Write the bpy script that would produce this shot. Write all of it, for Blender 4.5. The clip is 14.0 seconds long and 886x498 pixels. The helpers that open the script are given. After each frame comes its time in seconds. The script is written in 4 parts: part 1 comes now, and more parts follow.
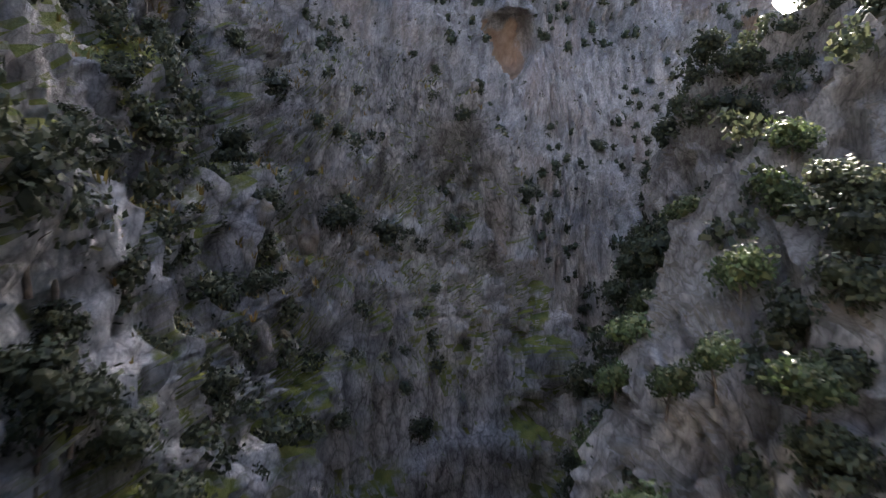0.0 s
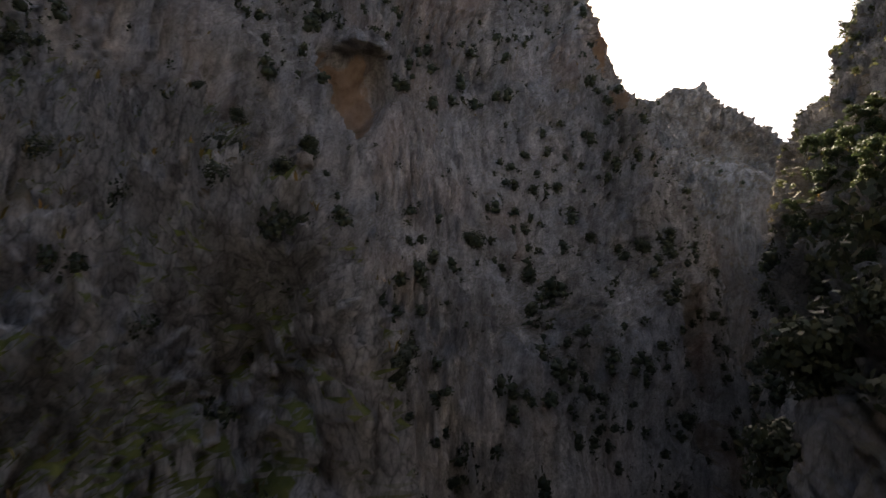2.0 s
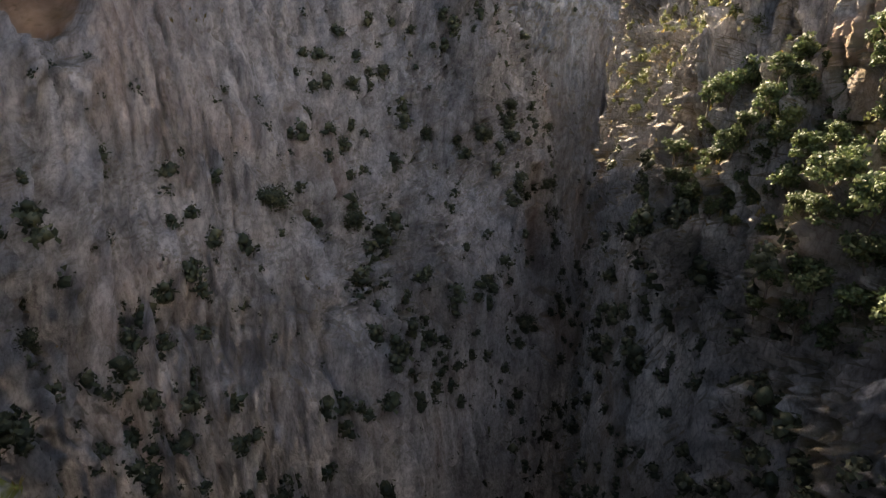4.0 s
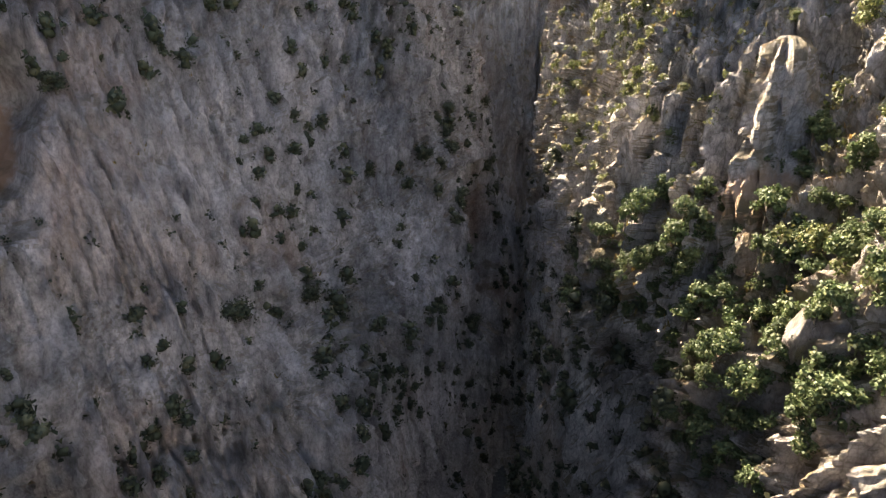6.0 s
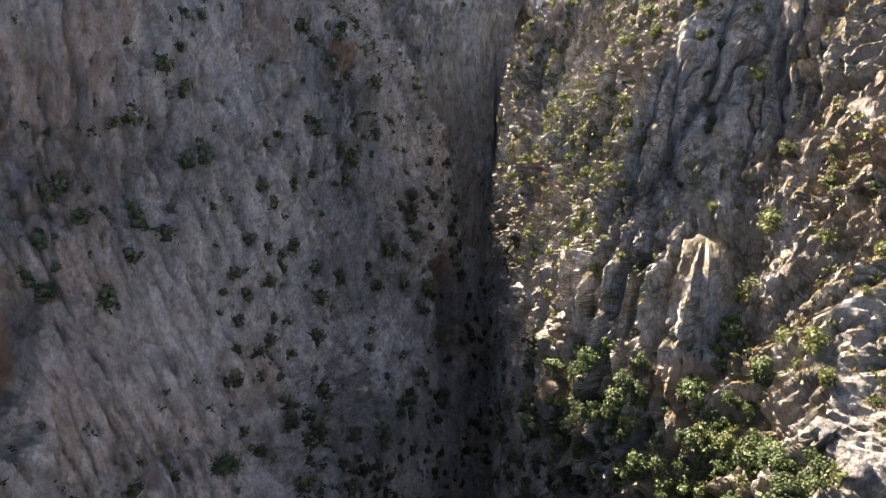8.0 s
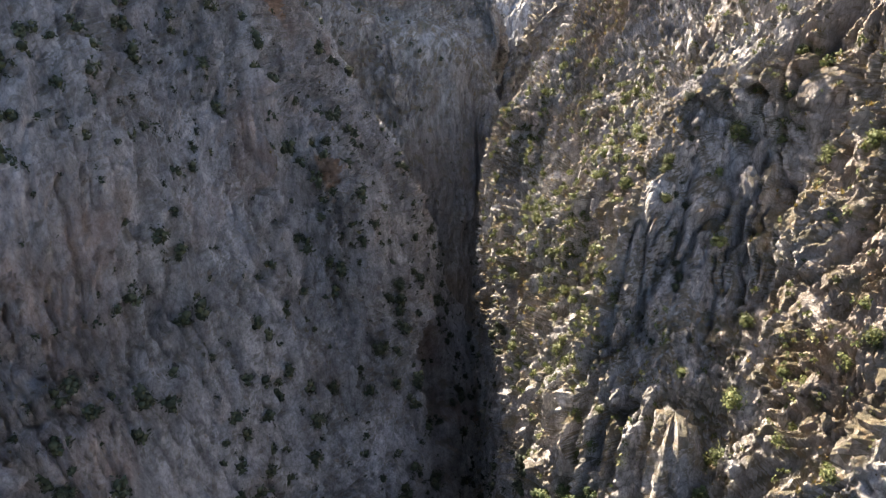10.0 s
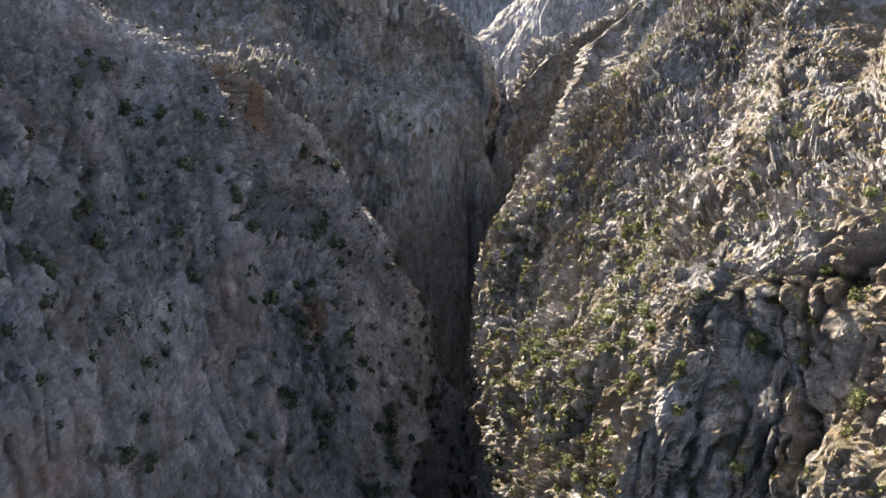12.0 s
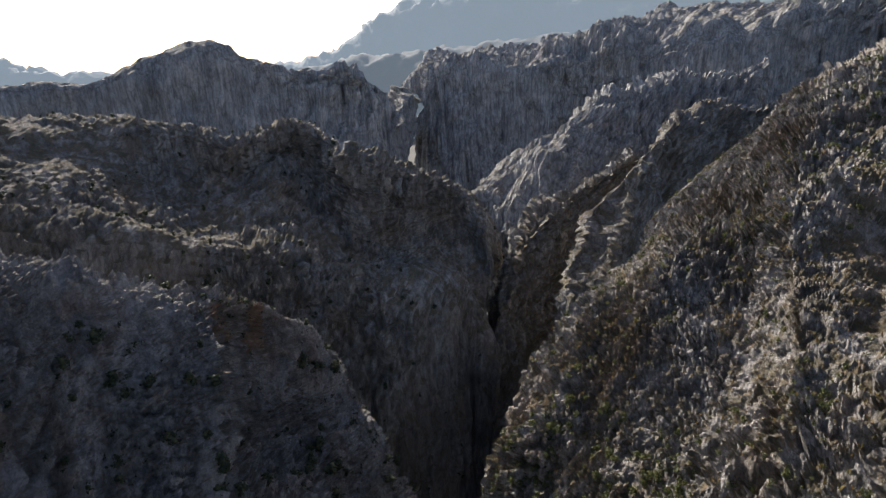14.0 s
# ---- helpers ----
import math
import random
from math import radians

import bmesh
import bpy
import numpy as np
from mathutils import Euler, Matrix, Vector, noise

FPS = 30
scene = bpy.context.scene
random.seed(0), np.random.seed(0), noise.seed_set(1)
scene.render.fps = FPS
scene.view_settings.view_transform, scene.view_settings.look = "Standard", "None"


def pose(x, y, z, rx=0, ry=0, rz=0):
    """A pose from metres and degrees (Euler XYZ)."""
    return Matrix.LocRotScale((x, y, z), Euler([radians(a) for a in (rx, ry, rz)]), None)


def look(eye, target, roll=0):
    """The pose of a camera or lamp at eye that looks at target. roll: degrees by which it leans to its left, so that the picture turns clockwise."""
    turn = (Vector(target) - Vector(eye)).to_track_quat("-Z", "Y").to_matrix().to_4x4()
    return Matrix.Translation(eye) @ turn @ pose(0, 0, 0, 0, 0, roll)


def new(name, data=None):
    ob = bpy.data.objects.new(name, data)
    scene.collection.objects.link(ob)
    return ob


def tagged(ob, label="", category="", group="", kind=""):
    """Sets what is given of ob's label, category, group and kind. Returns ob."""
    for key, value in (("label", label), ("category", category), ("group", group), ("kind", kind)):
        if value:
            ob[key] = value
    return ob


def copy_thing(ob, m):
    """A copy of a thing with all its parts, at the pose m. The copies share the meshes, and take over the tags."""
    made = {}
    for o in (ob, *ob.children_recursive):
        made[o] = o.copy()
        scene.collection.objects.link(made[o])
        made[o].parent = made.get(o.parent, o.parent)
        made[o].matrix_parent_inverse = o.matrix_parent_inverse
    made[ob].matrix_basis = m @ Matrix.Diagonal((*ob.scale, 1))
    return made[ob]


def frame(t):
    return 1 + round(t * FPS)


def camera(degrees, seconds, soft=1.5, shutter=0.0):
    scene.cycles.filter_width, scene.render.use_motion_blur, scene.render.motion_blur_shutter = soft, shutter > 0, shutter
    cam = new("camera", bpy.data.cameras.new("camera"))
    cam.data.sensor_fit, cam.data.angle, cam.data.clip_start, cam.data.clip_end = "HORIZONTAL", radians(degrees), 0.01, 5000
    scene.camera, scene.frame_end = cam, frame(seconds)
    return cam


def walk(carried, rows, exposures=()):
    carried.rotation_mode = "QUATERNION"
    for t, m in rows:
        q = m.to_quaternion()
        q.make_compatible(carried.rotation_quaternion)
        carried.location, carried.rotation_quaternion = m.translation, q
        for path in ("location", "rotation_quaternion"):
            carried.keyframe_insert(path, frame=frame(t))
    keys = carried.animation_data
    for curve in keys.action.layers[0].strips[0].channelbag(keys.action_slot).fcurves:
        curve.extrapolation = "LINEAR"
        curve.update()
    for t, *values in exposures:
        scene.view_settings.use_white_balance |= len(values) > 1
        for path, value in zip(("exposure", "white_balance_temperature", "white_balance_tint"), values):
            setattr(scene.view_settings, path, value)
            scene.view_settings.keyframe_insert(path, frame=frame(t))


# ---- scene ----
cam = camera(75.5, 14.0, soft=1.3, shutter=0.14)
PATH = [
    (0, (1.856, -1.422, 57.847), (1.830, 0.576, 57.758), 0.4),
    (0.5, (1.765, 7.134, 58.492), (1.736, 9.133, 58.559), 0.3),
    (1, (1.498, 16.124, 59.608), (1.476, 18.122, 59.696), 0.5),
    (1.5, (1.583, 23.899, 62.880), (1.853, 25.879, 62.975), 1.1),
    (2, (2.842, 28.934, 66.788), (3.414, 30.849, 66.871), 2.0),
    (2.5, (5.682, 34.988, 70.739), (6.555, 36.785, 70.827), 2.6),
    (3, (9.369, 40.861, 74.303), (10.339, 42.599, 74.108), 2.1),
    (3.2, (10.417, 43.105, 75.413), (11.399, 44.809, 75.046), 2.0),
    (5.3, (11.416, 47.989, 94.207), (12.593, 49.409, 93.434), -0.1),
    (5.5, (11.621, 48.132, 95.821), (12.78, 49.525, 94.974), -0.3),
    (6, (12.034, 48.619, 100.019), (13.185, 49.965, 99.09), -0.4),
    (6.5, (12.324, 49.133, 104.267), (13.508, 50.443, 103.327), -0.5),
    (7, (12.811, 49.6, 108.465), (14.039, 50.862, 107.517), -0.3),
    (7.5, (13.36, 50.17, 112.86), (14.588, 51.42, 111.897), -0.3),
    (8, (13.995, 50.691, 117.023), (15.222, 51.941, 116.057), -0.4),
    (8.2, (14.446, 50.629, 118.484), (15.669, 51.885, 117.522), -0.8),
    (10.3, (18.842, 55.147, 136.662), (20.098, 56.344, 135.667), -1.8),
    (10.5, (19.53, 55.558, 138.174), (20.789, 56.752, 137.18), -1.8),
    (11, (20.956, 56.82, 142.376), (22.223, 58.006, 141.382), -2.1),
    (11.5, (25.077, 60.765, 146.288), (26.354, 61.949, 145.304), -2.1),
    (12, (28.797, 64.233, 150.303), (30.075, 65.417, 149.32), -1.8),
    (12.5, (30.995, 66.095, 154.415), (32.276, 67.288, 153.446), -2.0),
    (13, (33.051, 68.028, 158.337), (34.38, 69.259, 157.489), -1.9),
    (13.5, (35.136, 69.733, 162.263), (36.523, 71.011, 161.597), -1.8),
    (14, (37.403, 71.522, 166.076), (38.797, 72.808, 165.442), -1.9),
]
GRADE = [(0, 3.15, 6500, 10), (0.5, 2.95, 7300, 10), (1, 2.8, 7600, 11), (1.5, 2.4, 7900, 12), (2, 1.65, 7900, 12), (2.6, 1.2, 7900, 12), (3.2, 2.0, 8200, 12), (5.3, 2.9, 7900, 12), (8, 2.55, 7200, 12),
         (11, 2.25, 6800, 11), (12.5, 2.0, 6600, 10), (13, 1.85, 6300, 9), (13.5, 1.15, 6400, 10), (14, 0.5, 6400, 10)]
walk(cam, [(t, look(eye, target, roll)) for t, eye, target, roll in PATH], GRADE)

# ---------------------------------------------------------------- world and sun
SUN_AZ = radians(71.0)      # from +x towards +y
SUN_EL = radians(31.4)
world = bpy.data.worlds.new("world")
scene.world = world
world.use_nodes = True
wn, wl = world.node_tree.nodes, world.node_tree.links
sky = wn.new("ShaderNodeTexSky")
sky.sky_type, sky.sun_disc = "NISHITA", False
sky.sun_elevation, sky.sun_rotation = SUN_EL, math.pi / 2 - SUN_AZ
sky.dust_density, sky.air_density, sky.ozone_density = 2.2, 0.6, 1.0
wl.new(sky.outputs[0], wn["Background"].inputs[0])
wn["Background"].inputs[1].default_value = 0.115

sun = new("sun", bpy.data.lights.new("sun", "SUN"))
sun.data.energy, sun.data.angle, sun.data.color = 5.0, radians(0.53), (1.0, 0.92, 0.82)
sun_way = Vector((math.cos(SUN_AZ) * math.cos(SUN_EL), math.sin(SUN_AZ) * math.cos(SUN_EL), math.sin(SUN_EL)))
sun.rotation_euler = (-sun_way).to_track_quat("-Z", "Y").to_euler()


# ---------------------------------------------------------------- noise, on arrays of points
def hash01(i, j, k, seed):
    h = (i * 374761393 + j * 668265263 + k * 2147483647 + seed * 1274126177) & 0xFFFFFFFF
    h = ((h ^ (h >> 13)) * 1274126177) & 0xFFFFFFFF
    h = ((h ^ (h >> 16)) * 2246822519) & 0xFFFFFFFF
    return ((h ^ (h >> 15)) & 0xFFFFFF) / 8388607.5 - 1.0


def vnoise(p, seed=0):
    """Smooth value noise, -1 to 1, at the points p (n x 3)."""
    b = np.floor(p).astype(np.int64)
    f = p - b
    f = f * f * f * (f * (f * 6 - 15) + 10)
    out = np.zeros(len(p))
    for dx in (0, 1):
        wx = f[:, 0] if dx else 1 - f[:, 0]
        for dy in (0, 1):
            wy = wx * (f[:, 1] if dy else 1 - f[:, 1])
            for dz in (0, 1):
                wz = wy * (f[:, 2] if dz else 1 - f[:, 2])
                out += wz * hash01(b[:, 0] + dx, b[:, 1] + dy, b[:, 2] + dz, seed)
    return out


def fbm(p, octaves, seed=0, gain=0.5):
    out, a = np.zeros(len(p)), 1.0
    for o in range(octaves):
        out += a * vnoise(p * 2.03 ** o + 17.3 * o, seed + o)
        a *= gain
    return out


def billow(p, octaves, seed=0, gain=0.5):
    """Rounded ribs with sharp clefts between them."""
    out, a = np.zeros(len(p)), 1.0
    for o in range(octaves):
        out += a * (np.abs(vnoise(p * 2.07 ** o + 9.1 * o, seed + o)) * 2.2 - 0.75)
        a *= gain
    return out


def ridged(p, octaves, seed=0, gain=0.5):
    """Sharp crests with rounded gullies between them."""
    out, a = np.zeros(len(p)), 1.0
    for o in range(octaves):
        out += a * (0.75 - np.abs(vnoise(p * 2.07 ** o + 5.7 * o, seed + o)) * 2.2)
        a *= gain
    return out


TABLE = np.random.default_rng(5).uniform(-1, 1, (64 ** 3, 7))


def blocky(p, seed=0):
    """Broken rock: the space falls into uneven blocks, each with its own height and tilted face, with sharp steps between."""
    p = p + seed * 7.31
    b = np.floor(p - 0.5).astype(np.int64)
    best, value = np.full(len(p), 1e9), np.zeros(len(p))
    for dx in (0, 1):
        for dy in (0, 1):
            for dz in (0, 1):
                c = b + (dx, dy, dz)
                t = TABLE[((c[:, 0] & 63) * 64 + (c[:, 1] & 63)) * 64 + (c[:, 2] & 63)]
                off = p - (c + 0.5 + t[:, :3] * 0.38)
                d = (off * off).sum(1)
                near = d < best
                best[near] = d[near]
                value[near] = (0.6 * t[near, 3] + 0.9 * (off[near] * t[near, 4:]).sum(1) - 0.5 * d[near])
    return value


def crag(p, uv, steep, rise, rough=1.0, seed=0, flute=1.0, fine=1.0, calm=0.0, grain=1.0):
    """How far weathered limestone stands proud of its mean face at p: buttresses, pillars, flutes, knobs, pits.
    uv: metres along and up the face, by which the rain flutes run down it; steep: 0 on gentle ground, 1 on cliffs; rise: how upright the face's up direction runs."""
    warp = np.stack([vnoise(p / 5.0, seed + 40), vnoise(p / 5.0 + 31, seed + 41), vnoise(p / 5.0 + 57, seed + 42)], 1)
    q = p + warp * 1.3
    d = 1.8 * fbm(q / (17, 17, 30), 2, seed)
    d += 0.35 * billow(q / (4.2, 4.2, 8), 1, seed + 5)
    mask = np.clip(0.95 + 1.3 * vnoise(p / 20.0, seed + 70), 0.35, 1.7)
    fine = fine * mask * (0.8 + 0.2 * steep)
    cliff = np.clip(1.6 * steep * rise - 0.3, 0, 1)
    on_face = np.stack([uv[:, 0] + warp[:, 0] * 0.8, uv[:, 1] + warp[:, 1] * 0.8, 2.0 * warp[:, 2]], 1)
    upright = (1.2 + 2.9 * steep * rise * grain)[:, None] ** np.array((0, 1, 0))
    broken = lambda c: (0.75 * mask * blocky(c / 2.8, seed + 2) + 0.55 * fine * blocky(c / 1.1, seed + 3) + 0.22 * fine * billow(c / 1.4, 2, seed + 15, 0.6)
                        + 0.30 * fine * ridged(c / 0.8, 2, seed + 20, 0.7) + 0.6 * fine * np.minimum(0.0, vnoise(c / 1.2, seed + 25) + 0.35))
    d += cliff * (1 - 0.5 * calm) * broken(on_face / upright) + (1 - cliff) * broken((p + warp * 0.5) / (np.array((1.0, 1.0, 1.5)) + steep[:, None] * (0, 0, 1.3)))
    run = np.stack([uv[:, 0] + warp[:, 0] * 0.9, uv[:, 1], np.zeros(len(p))], 1)
    strength = np.clip(0.75 + 1.0 * vnoise(p / 14.0, seed + 60), 0.1, 1.6)
    strength *= 0.1 + 0.9 * steep * rise
    bent = np.stack([uv[:, 0] + 0.7 * vnoise(p / 7.0, seed + 61) + 0.35 * vnoise(p / 1.3, seed + 62), uv[:, 1] + 3.0 * vnoise(p / 4.0, seed + 63)], 1)
    d += calm * cliff * np.clip(strength + 0.3, 0.5, 1.4) * (1.7 * pillars(bent / (2.9, 13.0), seed + 8) + 0.85 * pillars(bent / (1.25, 6.0), seed + 9))
    d += flute * strength * (0.75 * ridged(run / (2.3, 14.0, 1), 1, seed + 10) + 0.5 * ridged(run / (0.95, 6.0, 1), 2, seed + 12, 0.6))
    return d * rough


def pillars(c, seed=0):
    """Upright rock pillars: uneven rounded columns, each standing out by its own amount, with deep grooves between."""
    p = c + seed * 5.17
    b = np.floor(p[:, :2] - 0.5).astype(np.int64)
    first, second, value = np.full(len(p), 1e9), np.full(len(p), 1e9), np.zeros(len(p))
    for dx in (-1, 0, 1, 2):
        for dy in (0, 1):
            k = b + (dx, dy)
            t = TABLE[((k[:, 0] & 63) * 64 + (k[:, 1] & 63)) * 64 + seed % 64]
            off = p[:, :2] - (k + 0.5 + t[:, :2] * 0.42)
            d = np.sqrt((off * off * (1.0, 0.5)).sum(1))
            near = d < first
            second = np.where(near, first, np.minimum(second, d))
            value[near] = 0.7 * t[near, 3] - 0.5 * off[near, 1] * np.abs(t[near, 4])
            first = np.where(near, d, first)
    edge = second - first
    return value + 0.55 * np.sqrt(np.clip(edge, 0, 1)) - 1.1 * np.exp(-edge * 7.0)


def ledges(p, height, depth, seed):
    """Steps in a slope: risers that stand forward, then a shelf that falls back."""
    z = p[:, 2] + 0.55 * height * fbm(p / (16, 16, 30), 2, seed + 90)
    f = z / height - np.floor(z / height)
    rise = np.where(f < 0.78, f / 0.78, (1 - f) / 0.22)
    return depth * (rise - 0.5) * np.clip(0.6 + 1.2 * vnoise(p / 12.0, seed + 91), 0, 1.5)


# ---------------------------------------------------------------- materials
def nodes_of(name):
    m = bpy.data.materials.new(name)
    m.use_nodes = True
    nt = m.node_tree
    return m, nt, nt.nodes["Principled BSDF"]


def noise_node(nt, scale, detail=4.0, stretch=(1, 1, 1), rough=0.55, offset=(0, 0, 0)):
    g = nt.nodes.new("ShaderNodeNewGeometry")
    mp = nt.nodes.new("ShaderNodeMapping")
    mp.inputs["Scale"].default_value, mp.inputs["Location"].default_value = stretch, offset
    n = nt.nodes.new("ShaderNodeTexNoise")
    n.inputs["Scale"].default_value, n.inputs["Detail"].default_value, n.inputs["Roughness"].default_value = scale, detail, rough
    nt.links.new(g.outputs["Position"], mp.inputs["Vector"])
    nt.links.new(mp.outputs[0], n.inputs["Vector"])
    return n.outputs["Fac"]


def ramp(nt, fac, *stops):
    r = nt.nodes.new("ShaderNodeValToRGB")
    while len(r.color_ramp.elements) < len(stops):
        r.color_ramp.elements.new(0.5)
    for e, (at, c) in zip(r.color_ramp.elements, stops):
        e.position, e.color = at, (*c, 1) if len(c) == 3 else c
    nt.links.new(fac, r.inputs[0])
    return r.outputs[0]


def grey(v):
    return (v, v, v)


def mixed(nt, fac, a, b, mode="MIX"):
    m = nt.nodes.new("ShaderNodeMix")
    m.data_type, m.blend_type = "RGBA", mode
    for sock, v in ((m.inputs[0], fac), (m.inputs[6], a), (m.inputs[7], b)):
        if isinstance(v, (int, float)):
            sock.default_value = v
        elif isinstance(v, tuple):
            sock.default_value = (*v, 1)
        else:
            nt.links.new(v, sock)
    return m.outputs[2]


def times(nt, a, b):
    m = nt.nodes.new("ShaderNodeMath")
    m.operation = "MULTIPLY"
    for sock, v in zip(m.inputs, (a, b)):
        if isinstance(v, (int, float)):
            sock.default_value = v
        else:
            nt.links.new(v, sock)
    return m.outputs[0]


def bumped(nt, bsdf, *layers):
    normal = None
    for height, strength, distance in layers:
        b = nt.nodes.new("ShaderNodeBump")
        b.inputs["Strength"].default_value, b.inputs["Distance"].default_value = strength, distance
        nt.links.new(height, b.inputs["Height"])
        if normal:
            nt.links.new(normal, b.inputs["Normal"])
        normal = b.outputs[0]
    nt.links.new(normal, bsdf.inputs["Normal"])


def fractures(nt, size, stretch, seed):
    """Joints of broken rock: a value that falls to 0 in the joints, and a chance value for each block."""
    g = nt.nodes.new("ShaderNodeNewGeometry")
    mp = nt.nodes.new("ShaderNodeMapping")
    mp.inputs["Scale"].default_value, mp.inputs["Location"].default_value = (1 / size, 1 / size, stretch / size), (seed, seed * 0.7, seed * 0.3)
    nt.links.new(g.outputs["Position"], mp.inputs["Vector"])
    wob = nt.nodes.new("ShaderNodeTexNoise")
    wob.inputs["Scale"].default_value, wob.inputs["Detail"].default_value = 1.3, 3.0
    nt.links.new(mp.outputs[0], wob.inputs["Vector"])
    add = nt.nodes.new("ShaderNodeVectorMath")
    add.operation = "MULTIPLY_ADD"
    add.inputs[1].default_value = (0.9, 0.9, 0.9)
    nt.links.new(wob.outputs["Color"], add.inputs[0])
    nt.links.new(mp.outputs[0], add.inputs[2])
    edge, cell = nt.nodes.new("ShaderNodeTexVoronoi"), nt.nodes.new("ShaderNodeTexVoronoi")
    edge.feature = "DISTANCE_TO_EDGE"
    for v in (edge, cell):
        v.inputs["Scale"].default_value = 1.0
        nt.links.new(add.outputs[0], v.inputs["Vector"])
    sep = nt.nodes.new("ShaderNodeSeparateColor")
    nt.links.new(cell.outputs["Color"], sep.inputs[0])
    return edge.outputs["Distance"], sep.outputs[0]


def limestone(name, dark, light, ochre=0.35, grass=0.5, scar=(), soil=(0.42, 0.75), green=False, earth=0.0, joint=1.0, block=1.5):
    """Grey karst limestone: two greys, hanging stains, ochre scars, dry grass where a ledge is flat enough for soil."""
    m, nt, bsdf = nodes_of(name)
    base = ramp(nt, noise_node(nt, 0.09, 5), (0.30, dark), (0.70, light))
    base = mixed(nt, 0.8, base, ramp(nt, noise_node(nt, 0.9, 10, (1, 1, 0.6), rough=0.78), (0.28, grey(0.30)), (0.48, grey(0.95)), (0.75, grey(1.35))), "MULTIPLY")
    base = mixed(nt, 0.62, base, ramp(nt, noise_node(nt, 3.3, 8, (1, 1, 0.7), rough=0.75, offset=(4, 4, 4)), (0.32, grey(0.35)), (0.5, grey(1.0)), (0.7, grey(1.4))), "MULTIPLY")
    streak = ramp(nt, noise_node(nt, 0.55, 4, (1, 1, 0.09)), (0.32, grey(0.45)), (0.52, grey(1.0)), (0.72, grey(1.42)))
    base = mixed(nt, 0.75, base, streak, "MULTIPLY")
    gap, tone = fractures(nt, block, 0.4, 3.0)
    split, shade = fractures(nt, block * 0.33, 0.35, 8.0)
    # joints and splits darken the base: the shade of crevices put into the colour
    base = mixed(nt, 0.8 * joint, base, ramp(nt, gap, (0.0, grey(0.25)), (0.05, grey(0.95)), (0.14, grey(1.25))), "MULTIPLY")
    base = mixed(nt, 0.55 * joint, base, ramp(nt, split, (0.0, grey(0.35)), (0.10, grey(1.05)), (0.3, grey(1.28))), "MULTIPLY")
    base = mixed(nt, 0.6 * joint, base, ramp(nt, tone, (0.0, grey(0.75)), (1.0, grey(1.35))), "MULTIPLY")
    warm = ramp(nt, noise_node(nt, 0.075, 6, (1, 1, 0.6), offset=(7, 3, 5)), (0.56 - earth, grey(0)), (0.72 - earth, grey(1)))
    base = mixed(nt, times(nt, warm, ochre), base, (0.32, 0.225, 0.145) if earth else (0.42, 0.22, 0.12))
    g = nt.nodes.new("ShaderNodeNewGeometry")
    for x, y, z, size, tall in scar:
        rel = nt.nodes.new("ShaderNodeVectorMath")
        rel.operation = "MULTIPLY_ADD"
        rel.inputs[1].default_value, rel.inputs[2].default_value = (1, 1, 1 / tall), (-x, -y, -z / tall)
        nt.links.new(g.outputs["Position"], rel.inputs[0])
        way = nt.nodes.new("ShaderNodeVectorMath")
        way.operation = "LENGTH"
        nt.links.new(rel.outputs[0], way.inputs[0])
        edge = nt.nodes.new("ShaderNodeMath")
        edge.operation = "MULTIPLY_ADD"
        edge.inputs[1].default_value, edge.inputs[2].default_value = 6.0, -size - 3.0
        nt.links.new(noise_node(nt, 0.35, 4), edge.inputs[0])
        total = nt.nodes.new("ShaderNodeMath")
        nt.links.new(way.outputs["Value"], total.inputs[0])
        nt.links.new(edge.outputs[0], total.inputs[1])
        fresh = ramp(nt, total.outputs[0], (0.0, grey(1)), (0.9, grey(0)))
        base = mixed(nt, times(nt, fresh, 0.85), base, ramp(nt, noise_node(nt, 0.7, 5), (0.3, (0.34, 0.215, 0.14)), (0.7, (0.53, 0.37, 0.26))))
    sep = nt.nodes.new("ShaderNodeSeparateXYZ")
    nt.links.new(g.outputs["Normal"], sep.inputs[0])
    flat = ramp(nt, sep.outputs[2], (soil[0], grey(0)), (soil[1], grey(1)))
    patch = ramp(nt, noise_node(nt, 0.22 if green else 0.30, 5, offset=(2, 9, 1)), (0.48 if green else 0.42, grey(0)), (0.53 if green else 0.54, grey(1)))
    tones = ((0.07, 0.10, 0.022), (0.20, 0.22, 0.045), (0.34, 0.32, 0.08)) if green else ((0.08, 0.08, 0.045), (0.17, 0.135, 0.07), (0.36, 0.225, 0.10))
    turf = ramp(nt, noise_node(nt, 0.8, 4, offset=(1, 1, 4)), *zip((0.3, 0.55, 0.8), tones))
    base = mixed(nt, times(nt, times(nt, flat, patch), grass), base, turf)
    nt.links.new(base, bsdf.inputs["Base Color"])
    bsdf.inputs["Roughness"].default_value = 0.93
    bsdf.inputs["Specular IOR Level"].default_value = 0.2
    step = ramp(nt, gap, (0.0, grey(0)), (0.16, grey(1)))
    bumped(nt, bsdf, (step, 0.9 * joint, 0.35 * block), (tone, 0.5 * joint, 0.3 * block), (noise_node(nt, 1.5, 9, (1, 1, 0.4), 0.78), 1.0, 0.8), (noise_node(nt, 5.0, 6, (1, 1, 0.6), 0.75), 1.0, 0.4))
    return m


